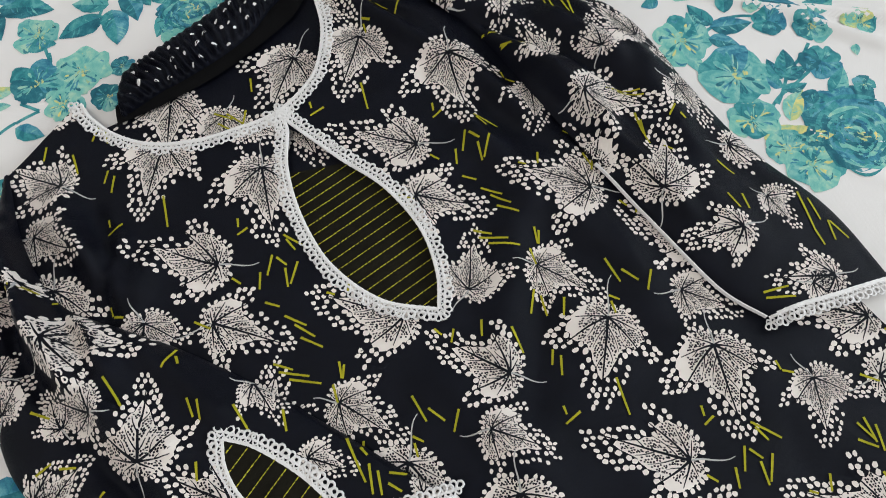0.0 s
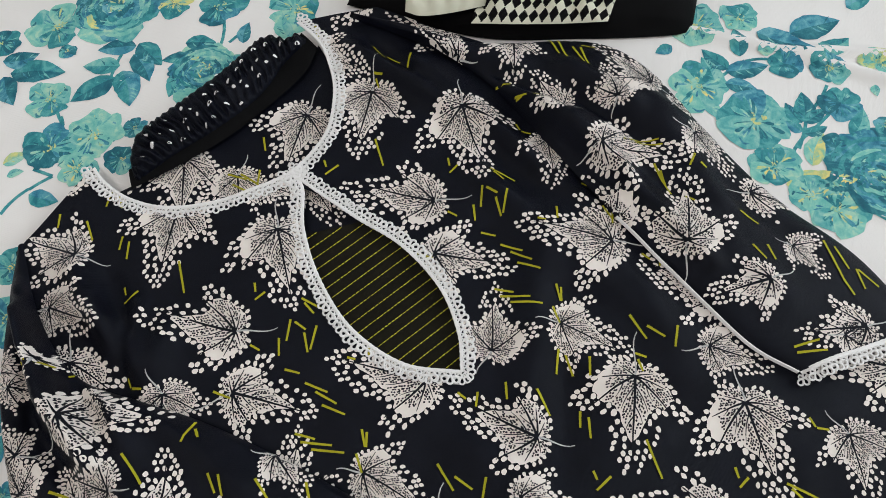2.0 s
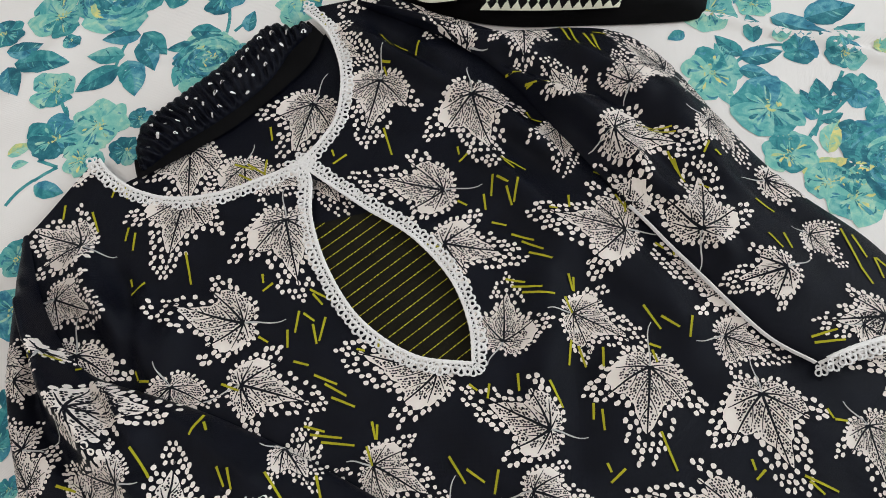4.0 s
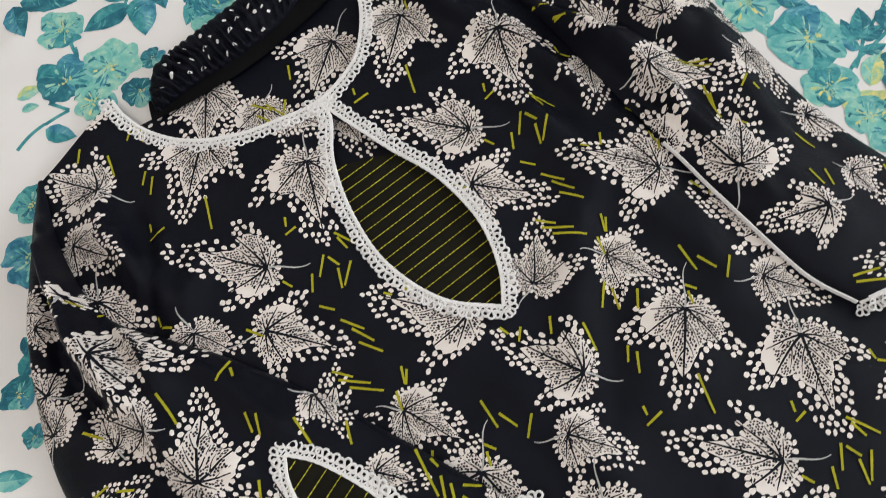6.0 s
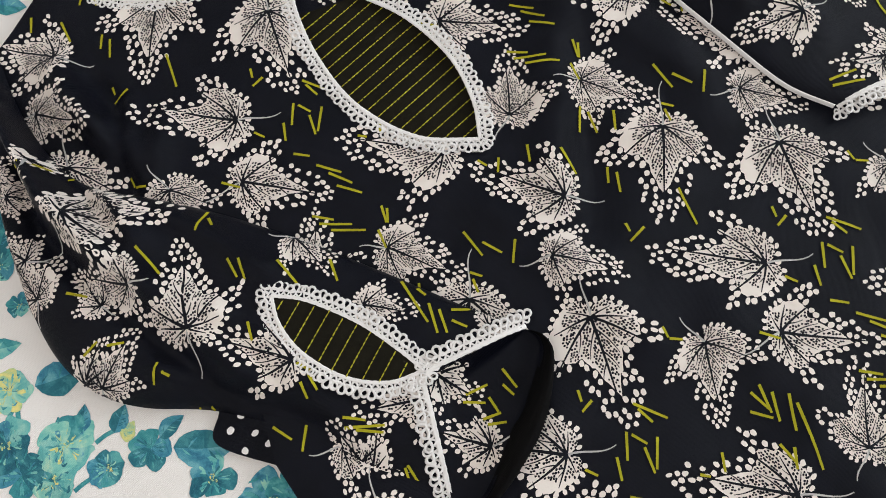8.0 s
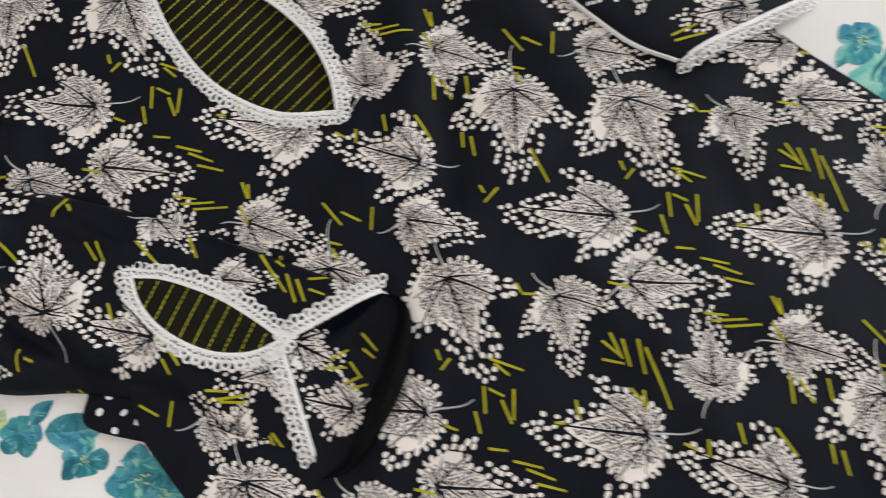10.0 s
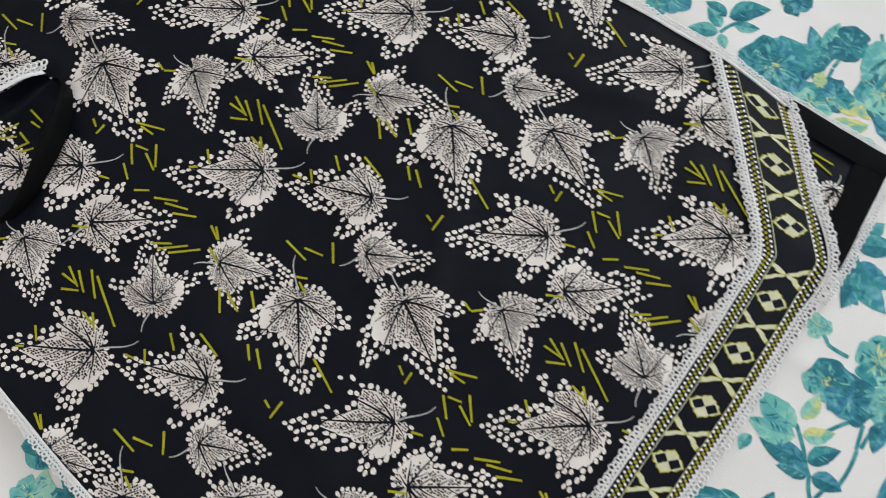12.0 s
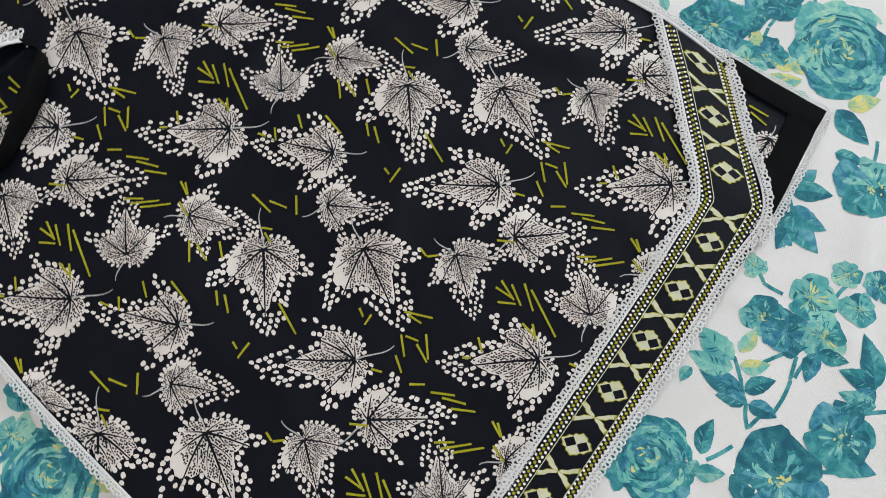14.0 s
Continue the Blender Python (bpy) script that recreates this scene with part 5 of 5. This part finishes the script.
def band_print():
    pr = Print(band_tree)

    def quad(l0, w0, l1, w1, slot, lift=0.0003):
        pr.poly([on_band(l0, w0), on_band(l1, w0), on_band(l1, w1), on_band(l0, w1)], slot, lift)

    def shape(l, pts, slot, lift=0.0003):
        pr.poly([on_band(l + u * 0.001, w) for u, w in pts], slot, lift)
    for edge, line in ((0.015, 0.185), (0.825, -0.012)):
        l = 0.001
        while l < BAND_LEN - 0.006:
            for w, slot, r in ((0.020, 2, 0.00110), (0.078, 1, 0.00125), (0.136, 2, 0.00110)):
                x, y = on_band(l + (0.0018 if slot == 1 else 0.0), edge + w)
                pr.blob(x, y, r, r * 0.88, random.uniform(0, 3), slot, 0.0003, 8, 0.10)
            quad(l, edge + line, l + 0.0036, edge + line + 0.014, 0)
            l += 0.0036
    knee = float(BAND_RUN[300])
    places = [(0.019 + 0.0234 * q, q % 2) for q in range(-1, 5)] + [(knee + 0.0145 + 0.0222 * q, (q + 1) % 2) for q in range(0, 22)]
    for l, crossed in places:
        if l > BAND_LEN - 0.012 or l < 0.004:
            continue
        if not crossed:
            # a stepped diamond, chequered two by two
            ring = [(10.0, .5), (8.0, .55), (7.4, .60), (5.2, .62), (4.7, .68), (2.4, .71), (0, .765), (-2.4, .71), (-4.7, .68), (-5.2, .62), (-7.4, .60), (-8.0, .55),
                    (-10.0, .5), (-8.0, .45), (-7.4, .40), (-5.2, .38), (-4.7, .32), (-2.4, .29), (0, .235), (2.4, .29), (4.7, .32), (5.2, .38), (7.4, .40), (8.0, .45)]
            ring = [(u + random.uniform(-.3, .3), w + random.uniform(-.007, .007)) for u, w in ring]
            ring = [(u * 0.86, w) for u, w in ring]
            shape(l, [(u * 1.09, 0.5 + (w - 0.5) * 1.09) for u, w in ring], 1, 0.00022)
            shape(l, ring, 0)
            for w in (.385, .615):
                shape(l, [(-4.2, w), (-.4, w - .104), (.4, w - .104), (4.2, w), (.4, w + .104), (-.4, w + .104)], 3, 0.00045)
        else:
            # a ragged cross of four arms
            for su in (-1, 1):
                for sw in (-1, 1):
                    pts = [(su * 0.3, 0.5 + sw * 0.005), (su * 3.0, 0.5 + sw * 0.045), (su * 5.0, 0.5 + sw * 0.12), (su * 7.6, 0.5 + sw * 0.165), (su * 10.6, 0.5 + sw * 0.262),
                           (su * 6.6, 0.5 + sw * 0.285), (su * 4.6, 0.5 + sw * 0.215), (su * 2.2, 0.5 + sw * 0.175), (su * 0.3, 0.5 + sw * 0.075)]
                    pts = [(u * 0.72 + random.uniform(-.3, .3), w + random.uniform(-.008, .008)) for u, w in pts]
                    shape(l, [(u + 0.5 * (u - su * 3.4) * 0.4, w + (w - 0.5 - sw * 0.13) * 0.2) for u, w in pts], 1, 0.00022)
                    shape(l, pts, 0)
    tagged(pr.done("border_pattern", [BAND_CREAM, OLIVE, LACE, BLACK], band), kind="stuff")


band_print()
lace_edge("border_lace", [(x - .0015, y) for x, y in BAND_IN], band_tree, tunic, -1, .0012, .0074)
lace_edge("border_lace", [(x - .0005, y) for x, y in BAND_OUT], band_tree, tunic, 1, .0012, .0076)
lace_edge("side_lace", [(.25, -.249), (.302, -.2535), (.38, -.2625), (.48, -.268), (.60, -.274)], front_tree, tunic, -1, .0012, .0066)
lace_edge("side_lace", [(.33, .2365), (.40, .242), (.45, .2465), (.54, .2565), (.60, .2555)], front_tree, tunic, 1, .0018, .0066)

# ---- trousers folded under the tunic ----
trousers = tagged(new("trousers"), "black white-dotted trousers with gathered waistband, under the tunic", "trousers")
OUT = [(-.214, -.120), (-.226, -.117), (-.238, -.111), (-.251, -.097), (-.256, -.066), (-.262, -.021), (-.270, .014), (-.273, .026), (-.270, .036), (-.262, .042), (-.256, .046), (-.258, .054), (-.250, .060)]
INN = [(-.212, -.118), (-.213, -.108), (-.214, -.098), (-.215, -.084), (-.215, -.060), (-.217, -.030), (-.221, -.006), (-.226, .008), (-.231, .018), (-.236, .026), (-.240, .036), (-.243, .046), (-.245, .056)]


def waist_z(x, y, s, t):
    gather = math.sin(2 * math.pi * (s * 27 + 0.5 * t + 1.5 * wob(x, y, 17, 21) + 0.4 * wob(x, y, 60, 22))) * (0.75 + 0.7 * wob(x, y, 35, 23))
    cross = math.sin(2 * math.pi * (t * 2.2 + 0.15 * gather))
    return 0.005 + 0.012 * (max(0, 4 * t * (1 - t))) ** 0.28 * min(1, 14 * s + 0.1, 14 * (1 - s) + 0.1) ** 0.5 + 0.0024 * gather * min(1, 7 * t * (1 - t)) + 0.0007 * cross


band_waist = build_strip("waistband", OUT, INN, 260, 36, waist_z, BLACK, trousers, "gathered elastic waistband, black with white dots")


def dots(tree, parent, x0, x1, y0, y1, pitch, r):
    pr = Print(tree)
    for i in range(int((x1 - x0) / pitch) + 1):
        for j in range(int((y1 - y0) / pitch) + 1):
            x = x0 + (i + 0.5 * (j % 2)) * pitch + random.uniform(-.3, .3) * pitch
            y = y0 + j * pitch + random.uniform(-.3, .3) * pitch
            pr.blob(x, y, r * random.uniform(.8, 1.25), r * random.uniform(.55, .9), random.uniform(0, 3), 0, 0.0005, 9, 0.08)
    ob = pr.done("dot_print", [LACE], parent)
    if ob:
        tagged(ob, kind="stuff")


dots(tree_of(band_waist), band_waist, -.280, -.20, -.13, .065, .0112, .0017)
leg = build_strip("trouser_leg", [(.075, -.215), (.10, -.21), (.15, -.20)], [(.082, -.246), (.0965, -.2585), (.135, -.236)], 24, 14,
                  lambda x, y, s, t: 0.0065 - 0.003 * t, BLACK, trousers, "dotted trouser leg peeping out")
dots(tree_of(leg), leg, .07, .16, -.26, -.20, .0115, .0026)

# ---- folded cloths beyond the shoulder ----
bundle = tagged(new("folded_cloth"), "folded plain black cloth lying on the bedsheet", "cloth")


def slab(name, pts, z0, h, mat, parent, label="", seed=0.0, edge=0.35, ruck=0.0, n=60, k=36):
    """A soft pile: layers that swell between two edges."""
    return build_strip(name, [p[:2] for p in pts], [p[2:] for p in pts], n, k,
                       lambda x, y, s, t: z0 + h * (max(0, 4 * t * (1 - t))) ** edge * (min(1, 12 * s * (1 - s))) ** 0.5 + ruck * math.sin(26 * s + 9 * t + 5 * wob(x, y, 18, seed)) * min(1, 9 * t * (1 - t)) + 0.006 * wob(x, y, 16, seed) * min(1, 8 * t * (1 - t)), mat, parent, label)


slab("folded_layer", [(-.266, .111, -.36, .24), (-.168, .178, -.30, .32), (-.112, .246, -.24, .40), (-.070, .305, -.18, .44), (-.060, .326, -.16, .45)], 0.001, .030, FACING, bundle, seed=3)
scarf = tagged(new("scarf"), "cream and black checked scarf resting on the black cloth", "scarf")
plain = slab("plain_end", [(-.208, .134, -.33, .23), (-.196, .142, -.30, .25), (-.184, .162, -.27, .28), (-.172, .190, -.25, .30)], 0.027, .020, SCARF, scarf, "cream plain end", 5, 0.6, 0.003)
check = slab("checked_end", [(-.168, .172, -.26, .29), (-.145, .200, -.24, .32), (-.122, .230, -.21, .36), (-.100, .262, -.18, .39)], 0.022, .018, SCARF, scarf, "black and cream checks", 6, 0.75, 0.004, 150, 150)
check.data.materials.append(FACING)


def checked(k):
    i, j = divmod(k, 150)
    return ((i + j) // 11 + (i - j) // 11) % 2


check.data.polygons.foreach_set("material_index", [checked(k) for k in range(len(check.data.polygons))])
